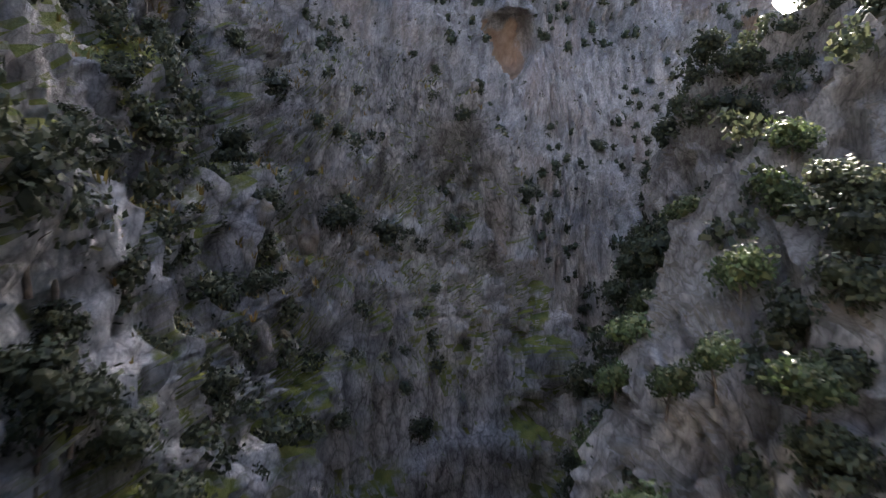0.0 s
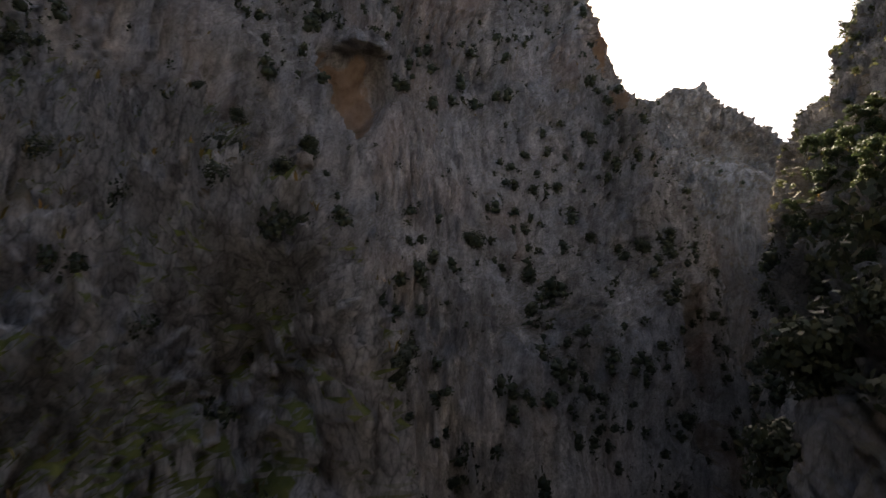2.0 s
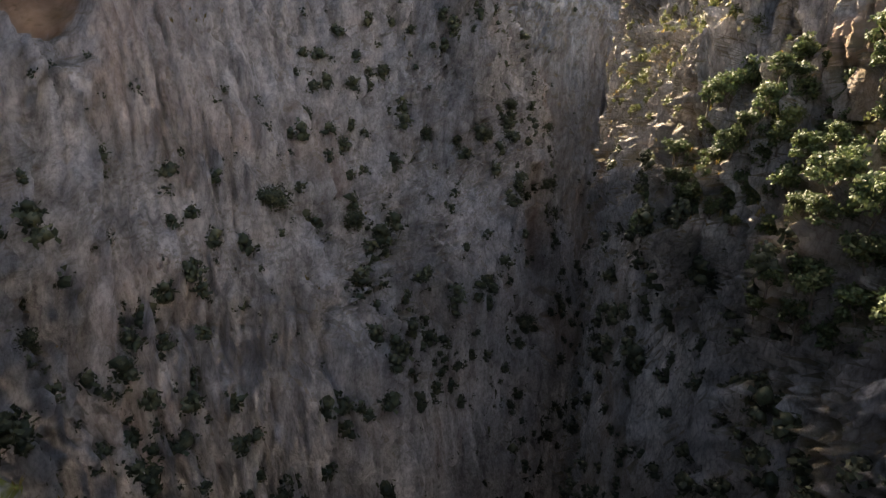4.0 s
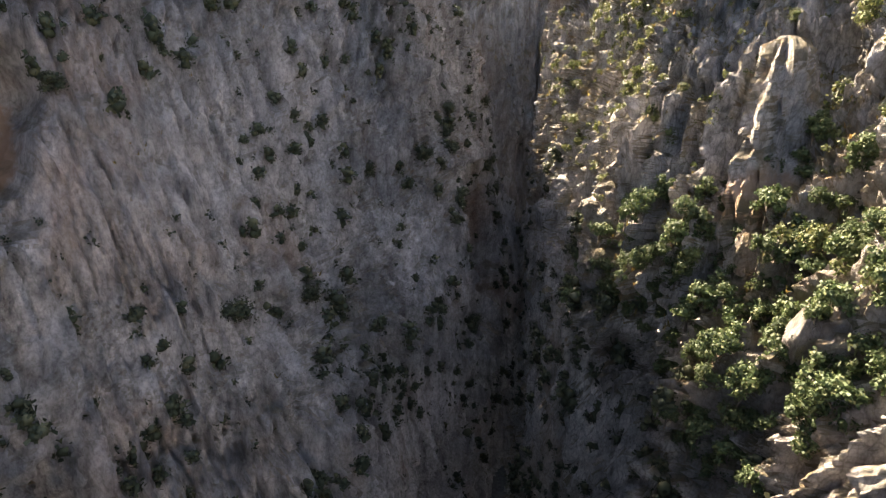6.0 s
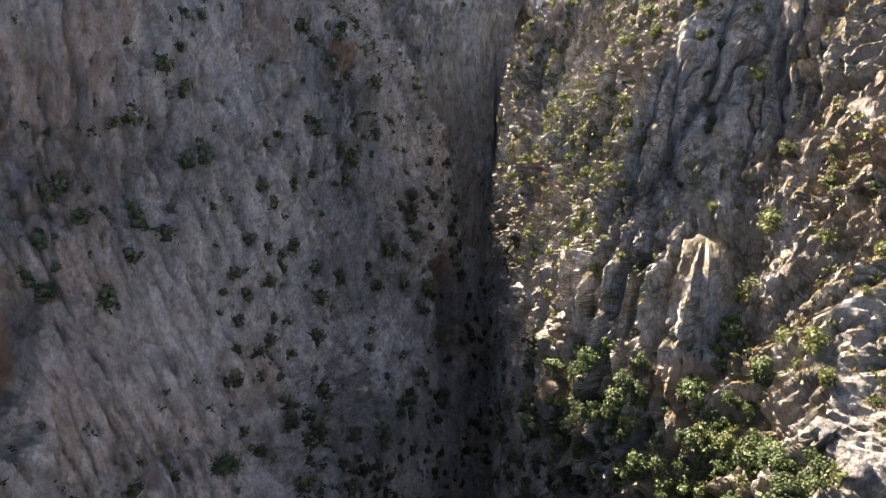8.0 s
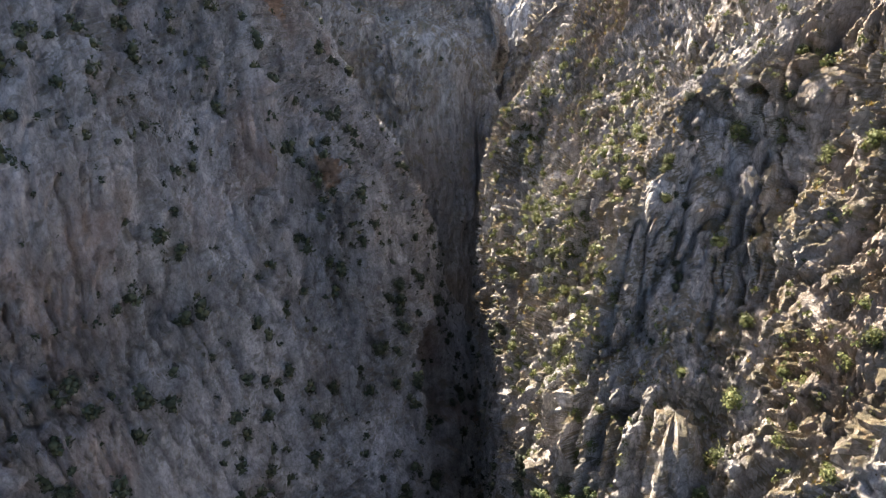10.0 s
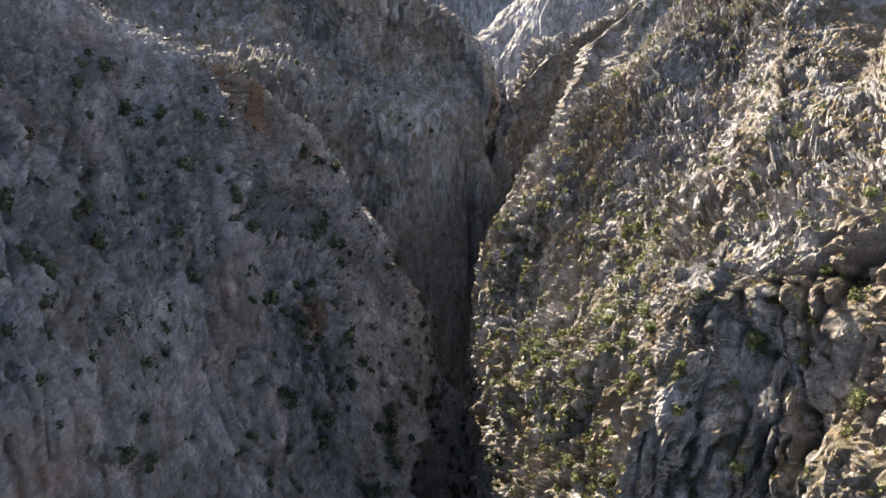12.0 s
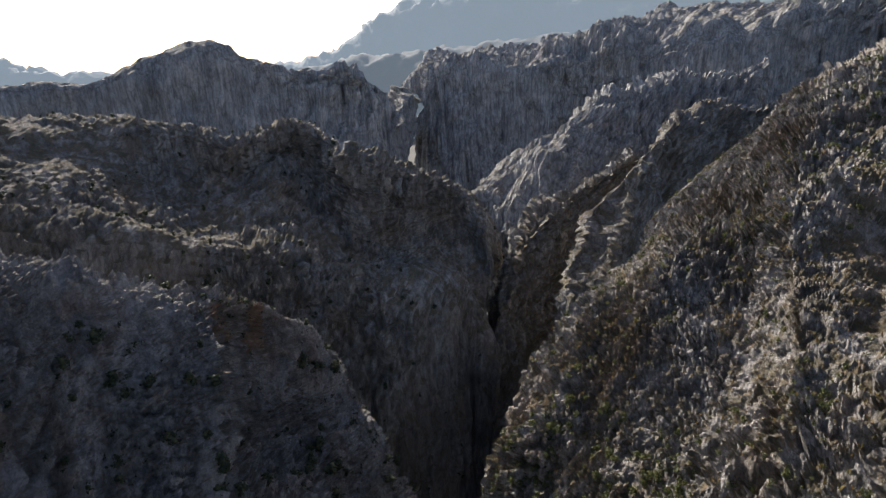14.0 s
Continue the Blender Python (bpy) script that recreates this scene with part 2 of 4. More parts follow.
def leaves(name, dark, light, dry):
    m, nt, bsdf = nodes_of(name)
    info = nt.nodes.new("ShaderNodeObjectInfo")
    g = nt.nodes.new("ShaderNodeNewGeometry")
    base = ramp(nt, g.outputs["Random Per Island"], (0.0, dark), (0.7, light), (1.0, dry))
    tone = ramp(nt, info.outputs["Random"], (0.0, grey(0.65)), (1.0, grey(1.35)))
    nt.links.new(mixed(nt, 1.0, base, tone, "MULTIPLY"), bsdf.inputs["Base Color"])
    bsdf.inputs["Roughness"].default_value = 0.6
    bsdf.inputs["Specular IOR Level"].default_value = 0.25
    tr = nt.nodes.new("ShaderNodeBsdfTranslucent")
    nt.links.new(base, tr.inputs[0])
    mix = nt.nodes.new("ShaderNodeMixShader")
    mix.inputs[0].default_value = 0.25
    nt.links.new(bsdf.outputs[0], mix.inputs[1])
    nt.links.new(tr.outputs[0], mix.inputs[2])
    nt.links.new(mix.outputs[0], nt.nodes["Material Output"].inputs[0])
    return m


def plain(name, a, b, scale=2.0, rough=0.9):
    m, nt, bsdf = nodes_of(name)
    nt.links.new(ramp(nt, noise_node(nt, scale, 5), (0.3, a), (0.7, b)), bsdf.inputs["Base Color"])
    bsdf.inputs["Roughness"].default_value = rough
    bumped(nt, bsdf, (noise_node(nt, scale * 4, 5), 0.6, 0.1))
    return m


ROCK = limestone("grey_limestone", (0.28, 0.272, 0.27), (0.53, 0.505, 0.48))
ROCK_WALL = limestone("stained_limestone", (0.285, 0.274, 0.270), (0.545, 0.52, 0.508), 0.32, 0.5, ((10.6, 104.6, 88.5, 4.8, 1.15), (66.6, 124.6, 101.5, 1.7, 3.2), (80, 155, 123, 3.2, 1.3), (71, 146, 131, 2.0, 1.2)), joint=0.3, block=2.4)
# paler, warmer than the wall's limestone: sunlight on the slope put into the colour
ROCK_SUN = limestone("sunlit_limestone", (0.338, 0.316, 0.298), (0.655, 0.615, 0.58), 0.5, 0.8, ((54.2, 62.8, 83.5, 2.2, 1.0),), (0.15, 0.5), False, 0.08, 0.6, 1.1)
ROCK_SPUR = limestone("grassy_limestone", (0.31, 0.30, 0.30), (0.60, 0.575, 0.555), 0.15, 0.95, (), (0.12, 0.45), True, 0.0, 0.7, 1.1)
ROCK_RIB = limestone("pale_limestone", (0.31, 0.295, 0.285), (0.60, 0.565, 0.54), 0.12, 0.6, joint=0.6, block=0.9)
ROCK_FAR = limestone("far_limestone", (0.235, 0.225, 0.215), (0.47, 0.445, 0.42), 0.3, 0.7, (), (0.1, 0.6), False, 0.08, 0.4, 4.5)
# lighter copy of the far limestone, with distance haze put into its colour
ROCK_HAZY = limestone("haze_paled_limestone", (0.29, 0.288, 0.288), (0.52, 0.51, 0.50), 0.15, 0.5, joint=0.35, block=7.0)
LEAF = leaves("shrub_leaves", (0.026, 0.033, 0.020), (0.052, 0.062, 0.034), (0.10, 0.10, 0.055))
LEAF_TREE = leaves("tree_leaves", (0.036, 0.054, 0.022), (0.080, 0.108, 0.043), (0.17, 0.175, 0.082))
# brighter, yellower copy of the shrub leaves; sunlight is put into the colour
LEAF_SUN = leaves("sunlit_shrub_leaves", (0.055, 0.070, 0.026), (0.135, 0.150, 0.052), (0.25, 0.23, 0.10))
GRASS = leaves("dry_grass", (0.12, 0.105, 0.03), (0.26, 0.19, 0.06), (0.38, 0.23, 0.085))
BARK = plain("bark", (0.06, 0.045, 0.035), (0.16, 0.13, 0.10), 4)
GRAVEL = plain("river_gravel", (0.09, 0.085, 0.075), (0.20, 0.19, 0.17), 1.5)
HAZE_HILL = plain("haze_glow_hillside", (0.05, 0.055, 0.06), (0.08, 0.085, 0.09), 0.004)
HAZE_FAR = plain("haze_glow_range", (0.05, 0.055, 0.06), (0.09, 0.095, 0.10), 0.002)
# both hill materials glow faintly blue: distance haze put in as emission
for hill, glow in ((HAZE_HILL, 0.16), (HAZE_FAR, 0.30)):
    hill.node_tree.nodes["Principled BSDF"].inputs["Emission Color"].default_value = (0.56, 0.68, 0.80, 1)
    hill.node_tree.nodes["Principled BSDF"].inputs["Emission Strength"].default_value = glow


# ---------------------------------------------------------------- rock masses, lofted through contour lines
def spline(knots, t, taut=0.0):
    """Catmull-Rom through knots (n x ... x 3) at the parameters t (0 to n-1); taut: 1 draws straight lines from knot to knot."""
    n = len(knots)
    i = np.clip(np.floor(t).astype(int), 0, n - 2)
    f = (t - i).reshape(-1, *([1] * (knots.ndim - 1)))
    p0, p1, p2, p3 = knots[np.maximum(i - 1, 0)], knots[i], knots[i + 1], knots[np.minimum(i + 2, n - 1)]
    curve = 0.5 * (2 * p1 + (p2 - p0) * f + (2 * p0 - 5 * p1 + 4 * p2 - p3) * f * f + (3 * p1 - p0 - 3 * p2 + p3) * f ** 3)
    return curve + (p1 + (p2 - p1) * f - curve) * taut


def steps_for(knots, axis, step, coarse):
    """Parameters along an axis of the net, about one step of length apart; coarse: longer steps for the stretches that stay out of sight."""
    d = np.linalg.norm(np.diff(knots, axis=axis), axis=2).mean(axis=1 - axis)
    d = d / (np.array(coarse, float) if coarse else 1.0)
    return np.concatenate([np.linspace(i, i + 1, max(2, int(round(L / step))), endpoint=False) for i, L in enumerate(d)] + [[len(d)]])


def mesh_from_grid(name, p, material, smooth=True):
    nv, nu = p.shape[:2]
    k = np.arange(nv * nu).reshape(nv, nu)
    quads = np.stack([k[:-1, :-1], k[:-1, 1:], k[1:, 1:], k[1:, :-1]], -1).reshape(-1, 4)
    me = bpy.data.meshes.new(name)
    me.vertices.add(nv * nu)
    me.vertices.foreach_set("co", p.reshape(-1))
    me.loops.add(quads.size)
    me.loops.foreach_set("vertex_index", quads.reshape(-1).astype(np.int32))
    me.polygons.add(len(quads))
    me.polygons.foreach_set("loop_start", np.arange(0, quads.size, 4, dtype=np.int32))
    me.polygons.foreach_set("loop_total", np.full(len(quads), 4, dtype=np.int32))
    me.polygons.foreach_set("use_smooth", np.full(len(quads), smooth))
    me.update(calc_edges=True)
    me.validate()
    me.materials.append(material)
    return me


def grid_normals(p):
    n = np.cross(np.gradient(p, axis=1), np.gradient(p, axis=0))
    return n / np.maximum(np.linalg.norm(n, axis=2, keepdims=True), 1e-9)


def pinnacle(parent, name, centre, radius, tall, seed, material, label="", lean=(0, 0)):
    """A free-standing tower or block of fluted rock, part of the slope it stands on."""
    nu, nv = int(radius * 26), int(radius * tall * 10)
    a, v = np.meshgrid(np.linspace(0, 2 * math.pi, nu), np.linspace(-1, 1, nv))
    r = np.sqrt(np.maximum(0, 1 - np.abs(v) ** 9)) * (1.10 - 0.20 * v)
    p = np.stack([np.cos(a) * r, np.sin(a) * r, v * tall], -1) * radius + centre
    n = np.stack([np.cos(a), np.sin(a), v ** 5], -1)
    flat = p.reshape(-1, 3)
    curl = np.stack([np.cos(a.reshape(-1)) * 3, np.sin(a.reshape(-1)) * 3, flat[:, 2] / 6], 1)
    push = 0.30 * radius * billow(curl * 0.5 + seed, 2, seed) + 0.30 * ridged(curl * (0.9, 0.9, 0.5) + seed, 2, seed + 3)
    push += 0.30 * ridged(flat / (0.8, 0.8, 1.3), 2, seed + 7) + 0.25 * billow(flat / 1.6, 2, seed + 9)
    push += 0.22 * pillars(np.stack([a.reshape(-1) * radius + 0.3 * vnoise(flat / 2, seed), flat[:, 2] / 4], 1) / (0.8, 1.0), seed)
    push *= np.clip(1.15 - np.abs(v.reshape(-1)) ** 8, 0, 1)
    p = (flat + n.reshape(-1, 3) * push[:, None]).reshape(p.shape)
    p[:, -1] = p[:, 0]
    p[..., :2] += (p[..., 2:] - centre[2]) * np.array(lean)
    ob = new(name, mesh_from_grid(name, p, material, False))
    ob.parent = parent
    return tagged(ob, label)


def massif(name, lines, step, material, rough=1.0, seed=0, dents=(), label="", category="cliff", flute=1.0, fine=1.0, along=(), up=(), steps=(9.0, 0.0), bulk=0.0, smooth=False, scale=1.0, knobs=0.0, taut=0.0, flute_top=None, calm=0.0, sheer=0.68, ease=None):
    """A rock mass through contour lines from foot to back, each a list of (x, y, z) from one end to the other.
    dents: (x, y, z, radius, depth) of hollows (minus: swells). Returns the points and their normals, for planting."""
    net = np.array(lines, float)
    tv, tu = steps_for(net, 0, step, up), steps_for(net, 1, step, along)
    p = spline(net, tv)
    p = np.swapaxes(spline(np.swapaxes(p, 0, 1), tu, taut), 0, 1)
    n = grid_normals(p)
    if n[..., 2].mean() < 0:
        p, n = p[:, ::-1].copy(), -n[:, ::-1]
    flat = p.reshape(-1, 3)
    du = np.linalg.norm(np.diff(p, axis=1), axis=2).mean(0)
    dv = np.linalg.norm(np.diff(p, axis=0), axis=2).mean(1)
    uv = np.stack(np.meshgrid(np.concatenate([[0], np.cumsum(du)]), np.concatenate([[0], np.cumsum(dv)])), -1).reshape(-1, 2)
    steep = np.clip((sheer - n.reshape(-1, 3)[:, 2]) / 0.35, 0, 1)
    if flute_top:
        flute = flute * np.clip((flute_top - flat[:, 2]) / 12, 0.15, 1)
        fine = fine * np.clip((flute_top + 26 - flat[:, 2]) / 40, 0.8, 1)
    up_line = np.gradient(p, axis=0)
    rise = (np.abs(up_line[..., 2]) / np.maximum(np.linalg.norm(up_line, axis=2), 1e-9)).reshape(-1)
    rise = np.clip((rise - 0.45) / 0.35, 0, 1)
    grain = 1.0
    if callable(calm):
        calm = calm(flat)
        grain = np.clip(2.5 * calm + 0.15, 0, 1)
        flute = flute * grain
        uv = np.stack([uv[:, 0] + 0.2 * calm * (uv[:, 1] - np.interp(100, p[:, p.shape[1] // 2, 2], uv.reshape(*p.shape[:2], 2)[:, 0, 1])), uv[:, 1]], 1)
        fall = (flat[:, 1] < 61.3 + 0.8 * vnoise(flat / 6, seed + 77)) & (flat[:, 1] > 43) & (flat[:, 2] < 112)
        uv = np.where(fall[:, None], np.stack([0.74 * flat[:, 0] + 0.67 * flat[:, 1] + 0.25 * flat[:, 2], 1.2 * flat[:, 2]], 1), uv)
        rise = np.where(fall, 1.0, rise)
    push = crag(flat / scale, uv / scale, steep, rise, rough * scale, seed, flute, fine, calm, grain) + ledges(flat, *steps, seed)
    if knobs:
        push += knobs * (1.1 - 0.7 * steep) * np.clip(1 + 1.4 * vnoise(flat / 26.0, seed + 99), 0.2, 2.0) * blocky((flat + 1.5 * vnoise(flat / 4, seed + 98)[:, None]) / (6.0, 6.0, 7.5), seed + 97)
    if bulk:
        push += bulk * fbm(flat / (38, 38, 60), 3, seed + 95, 0.55)
    if ease is not None:
        push = push * ease(flat)
    for x, y, z, r, depth in dents:
        d2 = ((flat - (x, y, z)) ** 2 / (np.array((r, r, r * 1.25)) ** 2)).sum(1)
        d2 = d2 * (1 + 0.25 * vnoise(flat / 2.5, seed + 33))
        push = push * (1 - 0.6 * np.exp(-d2 ** 5) * (depth > 4)) - depth * np.exp(-d2 ** 5)
    p = (flat + n.reshape(-1, 3) * push[:, None]).reshape(p.shape)
    ob = new(name, mesh_from_grid(name, p, material, smooth))
    tagged(ob, label, category, kind="structure")
    return p, grid_normals(p), ob


# shaded north-west wall of the gorge, from behind the near spur to the bend of the slot
gorge_wall_west_foot = [(-62.6, 18.6, 17.8), (-20.7, 44.4, 17.7), (-0.5, 63.9, 7.2), (12.3, 74.9, -3.2), (20.8, 80.7, -9.4), (32.4, 81.9, -13.8), (45.1, 88.7, -14.1), (58.5, 95.5, -13.2), (73, 105.4, -11.8), (96.5, 115, -6), (121, 130, -4), (134, 152, -4)]
gorge_wall_west_lower = [(-62.7, 26.7, 67.8), (-24.9, 50.7, 70.7), (-10.5, 71.7, 69), (3.5, 81.5, 59.6), (13, 87.5, 55.6), (28.8, 87.9, 49.9), (41.3, 96, 49.9), (55.2, 101, 50.1), (69.7, 110.3, 56.2), (88.2, 124.1, 55.8), (108.5, 140.3, 54.6), (114.5, 160.3, 54.1)]
gorge_wall_west_middle = [(-66.6, 32.9, 90), (-27.8, 56.8, 89.8), (-12.9, 77.2, 87.1), (4.2, 89.9, 82.6), (14.1, 96.7, 77.6), (26.6, 95.5, 71.3), (40, 103.8, 70.2), (54.2, 110.8, 71.2), (70.3, 119, 75.9), (88.5, 131.5, 74.7), (105.2, 144.4, 75.5), (109, 164.5, 71.7)]
gorge_wall_west_upper = [(-70.4, 39, 110.3), (-30.4, 62.9, 110.1), (-14.3, 83.7, 105.9), (1.6, 102.2, 101.7), (12, 106.2, 98.3), (26.4, 108.7, 97), (40.2, 113.8, 94.4), (57.3, 121.9, 93.1), (70.4, 125.7, 100.7), (86.4, 139.6, 91.9), (101.7, 148.9, 89.4), (105.6, 166.7, 86.3)]
gorge_wall_west_high = [(-74.1, 45.1, 128.5), (-34, 71, 128.4), (-16.8, 90.9, 125.4), (0.7, 111.8, 122.2), (11.5, 115, 119.9), (33.3, 117.8, 121.3), (45.2, 129.5, 118.5), (59.7, 132.1, 119.1), (69.3, 145.4, 112.3), (90.9, 151.8, 102.3), (101.6, 156.3, 98), (106, 168.9, 93.6)]
# unseen left end of crest and shoulder is raised to shade the spur
gorge_wall_west_crest = [(-80, 55.1, 188.7), (-39.8, 83.1, 192.7), (-19.7, 103.1, 186.7), (0.5, 123, 172.7), (16.8, 132, 156.4), (42.4, 141.3, 146.8), (52.3, 146.6, 141.8), (66.8, 146.4, 135.5), (80.4, 154, 128.6), (94.3, 162.6, 115.9), (102.9, 167.4, 104.7), (109, 173.4, 99.2)]
gorge_wall_west_shoulder = [(-99.8, 79.2, 202.9), (-59.8, 109.2, 204.9), (-33.7, 129.1, 196.9), (-7.5, 147.1, 177.1), (12.7, 154.1, 156.3), (44.7, 161, 141.7), (58.8, 160.8, 135.4), (70, 162.4, 130.1), (81.6, 166.1, 120.6), (95, 172, 107.5), (103.2, 176.3, 98.8), (108.4, 183.3, 93.9)]
gorge_wall_west_back = [(-129.9, 129.2, 149), (-89.7, 159.2, 145), (-49.6, 179.2, 139.1), (-19.6, 189.2, 135.2), (10.6, 194.1, 129.4), (44.7, 194.1, 119.6), (60.8, 189.1, 111.8), (71.1, 186.6, 105.4), (85.5, 188.1, 99.1), (95.8, 190.8, 93.4), (101.9, 193, 89.6), (108, 195.1, 85.8)]
WALL = massif("gorge_wall_west", [gorge_wall_west_foot, gorge_wall_west_lower, gorge_wall_west_middle, gorge_wall_west_upper, gorge_wall_west_high, gorge_wall_west_crest, gorge_wall_west_shoulder, gorge_wall_west_back], 0.37, ROCK_WALL, 1.0, 1, [(10.7, 100.9, 89, 4.6, 6.0), (15.5, 101.5, 92.4, 3.6, 4.2), (11.5, 99.6, 83.2, 3.0, 2.5), (9, 101.5, 92.2, 2.4, 3.8), (14.6, 100.8, 97.1, 3.6, -2.4), (7.8, 101.4, 96.4, 3, -1.2), (82, 119, 46, 14, 9.0)],
    "sheer shaded grey limestone gorge wall with stains and shrubs", flute=1.1, fine=1.7, along=(5, 1.6, 1.2, 1, 1, 1, 1, 1, 1, 1.1, 2), up=(2.2, 1, 1, 1, 1, 1.3, 4), calm=0.55)

pinnacle(WALL[2], "rock_overhang", (12.6, 102.4, 96.2), 3.2, 0.45, 71, ROCK_WALL, "overhanging lip above the ochre hollow", (0.0, 0.35))

# near spur with grassy ledges, which the camera flies over
rock_spur_near_foot = [(-5.3, -40.8, -15.9), (-2.3, -4.4, -14.7), (-1.1, 19.5, -14), (-0.5, 32.1, -13.8), (2.4, 40.6, -13.6), (7.3, 45.2, -13.5), (11.3, 49.4, -13.5), (16.3, 59.7, -13.2), (11.8, 74.1, -12.4)]
rock_spur_near_lower = [(-7.6, -42.7, 34), (-4.5, -6.3, 35.1), (-5.2, 17.5, 39.9), (-4.8, 32, 41.3), (-1.8, 39.4, 42.4), (3.2, 44.2, 42.4), (9.2, 48.5, 40.4), (13, 56.8, 36.7), (9.4, 74.3, 37.5)]
rock_spur_near_middle = [(-10.7, -43.5, 52.9), (-7.7, -7.2, 52.8), (-8.7, 19.9, 53.7), (-9.1, 36.8, 53.6), (-5.6, 44.8, 56.3), (-0.5, 50, 56), (8.5, 54.5, 55), (10.5, 60.2, 53.7), (6.2, 75.4, 58.6)]
rock_spur_near_upper = [(-18.2, -44.6, 69.8), (-14.2, -8, 64.8), (-12.8, 22.1, 64.8), (-14.4, 40.7, 65.1), (-10.3, 50.1, 64.3), (-2.7, 54.7, 64.7), (4.3, 55.8, 67.2), (6, 62.4, 65.8), (3.6, 78.9, 69.5)]
rock_spur_near_high = [(-29.6, -45.7, 89.1), (-26.6, -9.1, 82.1), (-24, 23, 79.2), (-18.9, 45, 77.4), (-13.7, 58.8, 73.9), (-7.5, 65.5, 73.7), (-1.7, 67.8, 73.9), (2, 72.2, 71.7), (2.6, 82.8, 71.9)]
rock_spur_near_crest = [(-55.3, -47.5, 119), (-51.2, -11, 112), (-45, 23.7, 100.9), (-35.2, 49, 91.3), (-23.9, 66.5, 82.9), (-13.6, 75.4, 79.6), (-6.8, 78.8, 79.5), (-2.2, 82.3, 76.2), (0.5, 88.8, 74.2)]
SPUR = massif("rock_spur_near", [rock_spur_near_foot, rock_spur_near_lower, rock_spur_near_middle, rock_spur_near_upper, rock_spur_near_high, rock_spur_near_crest], 0.25, ROCK_SPUR, 1.0, 2, (), "grey limestone spur with grassy ledges and dark shrubs", flute=1.5, fine=2.0, along=(5, 2, 1, 1, 1, 1, 1, 2), up=(2, 1, 1, 1, 1.4), steps=(6.0, 1.6), knobs=0.5, calm=0.5)

# sunlit south-east side: cliff above the slot, stepped slope and mountain above it
gorge_wall_east_foot = [(18.2, -40.4, -7), (15.2, 4.6, -7), (22.2, 29.5, -6.9), (36.3, 45.5, -7), (44.5, 63.3, -7.1), (50.7, 71.2, -7.4), (54.8, 77.6, -7.6), (56.9, 82.1, -8.1), (65.7, 91.4, -8.6), (79.5, 105, -8.9), (92.7, 118.7, -8.9), (108.8, 133.7, -8.8), (126.3, 145.6, -8.8), (144.2, 155.5, -8.8)]
gorge_wall_east_lower = [(22.2, -40.4, 61.1), (17.2, 7.6, 61.1), (22.2, 30.5, 59.2), (35.5, 48.3, 61.3), (41.6, 57.2, 60.9), (49.5, 64.2, 62.4), (52.9, 70.4, 62.6), (54.4, 78.5, 61.8), (67.9, 90.1, 61.3), (80.3, 98.8, 60.7), (93.2, 113.1, 58.9), (107.2, 127.9, 59.3), (120.9, 138.6, 59.2), (136, 144.3, 59.1)]
gorge_wall_east_middle = [(32.3, -42.4, 86.1), (30.3, 5.5, 85.2), (35.3, 28.3, 83.4), (40.2, 48.8, 85.9), (46.6, 56.7, 77.8), (53.2, 61.3, 82.8), (57.9, 68.3, 85.5), (58.3, 76.8, 82.3), (71, 91.1, 81.3), (82.8, 96.9, 83.4), (96.7, 114, 85.1), (108.1, 125.9, 90.6), (119.1, 129.6, 95), (131.8, 132.7, 100.9)]
gorge_wall_east_upper = [(40.3, -44.4, 99.2), (38.3, 3.6, 98.3), (44.3, 27.5, 97.7), (51.2, 53.3, 92.8), (59.7, 57.3, 96), (66.8, 63.3, 97.8), (68.9, 69.8, 100.1), (64.9, 77.4, 97.5), (77.6, 86.4, 96.3), (85.9, 98.1, 94.1), (98.9, 108.9, 90.6), (108.7, 118.6, 103.5), (122.7, 123.1, 107.4), (134.1, 127.5, 111.1)]
gorge_wall_east_high = [(50.3, -46.4, 113.2), (48.3, 1.6, 113.3), (55.4, 26.6, 113.5), (66.6, 53.6, 109.8), (71.9, 58, 113.3), (77.5, 63.9, 114.4), (80.6, 71.2, 114.6), (77.8, 78.7, 113.3), (85.1, 86.5, 112.1), (94.1, 94.1, 102.5), (104, 105.4, 102.2), (117.9, 110.2, 113.7), (127.3, 118.2, 120.1), (138, 122.1, 121.7)]
gorge_wall_east_crest = [(72.3, -50.4, 143.2), (72.4, -0.4, 141.3), (76.5, 27.6, 136.4), (80.8, 51.5, 129.6), (83.5, 59.2, 128.7), (88.3, 65.3, 131), (88.4, 72.6, 125), (89.2, 78.6, 121.5), (101, 79.9, 122.5), (118.3, 91.4, 120.1), (127.2, 102.1, 124.5), (133.5, 106.8, 129), (141.7, 113.4, 127.9), (148.8, 119.9, 125.6)]
gorge_wall_east_shoulder = [(120.3, -60.3, 171.1), (124.4, -0.4, 165.2), (130.5, 29.6, 155.3), (136.6, 53.6, 145.5), (138.7, 63.5, 139.8), (140.5, 71.6, 137.2), (142.8, 77.2, 136.2), (144.5, 83, 139.6), (150.1, 92, 142.4), (158.3, 97.8, 142.2), (165.6, 104, 142.1), (171.1, 107.3, 140.3), (165.8, 115.5, 134.6), (160.5, 122.2, 127.2)]
gorge_wall_east_back = [(190.3, -65.3, 201.1), (195.3, -0.3, 191.2), (200.4, 35.6, 181.3), (204.4, 57.6, 175.5), (202.4, 69.5, 169.7), (200.1, 77.4, 166.1), (198.6, 83.3, 164.5), (197, 89.1, 163.4), (194.6, 95.8, 160.4), (193.7, 102.2, 157.3), (192.8, 105.7, 153), (189, 110.4, 145.6), (182.9, 117.7, 135.3), (174.8, 128, 121.4)]
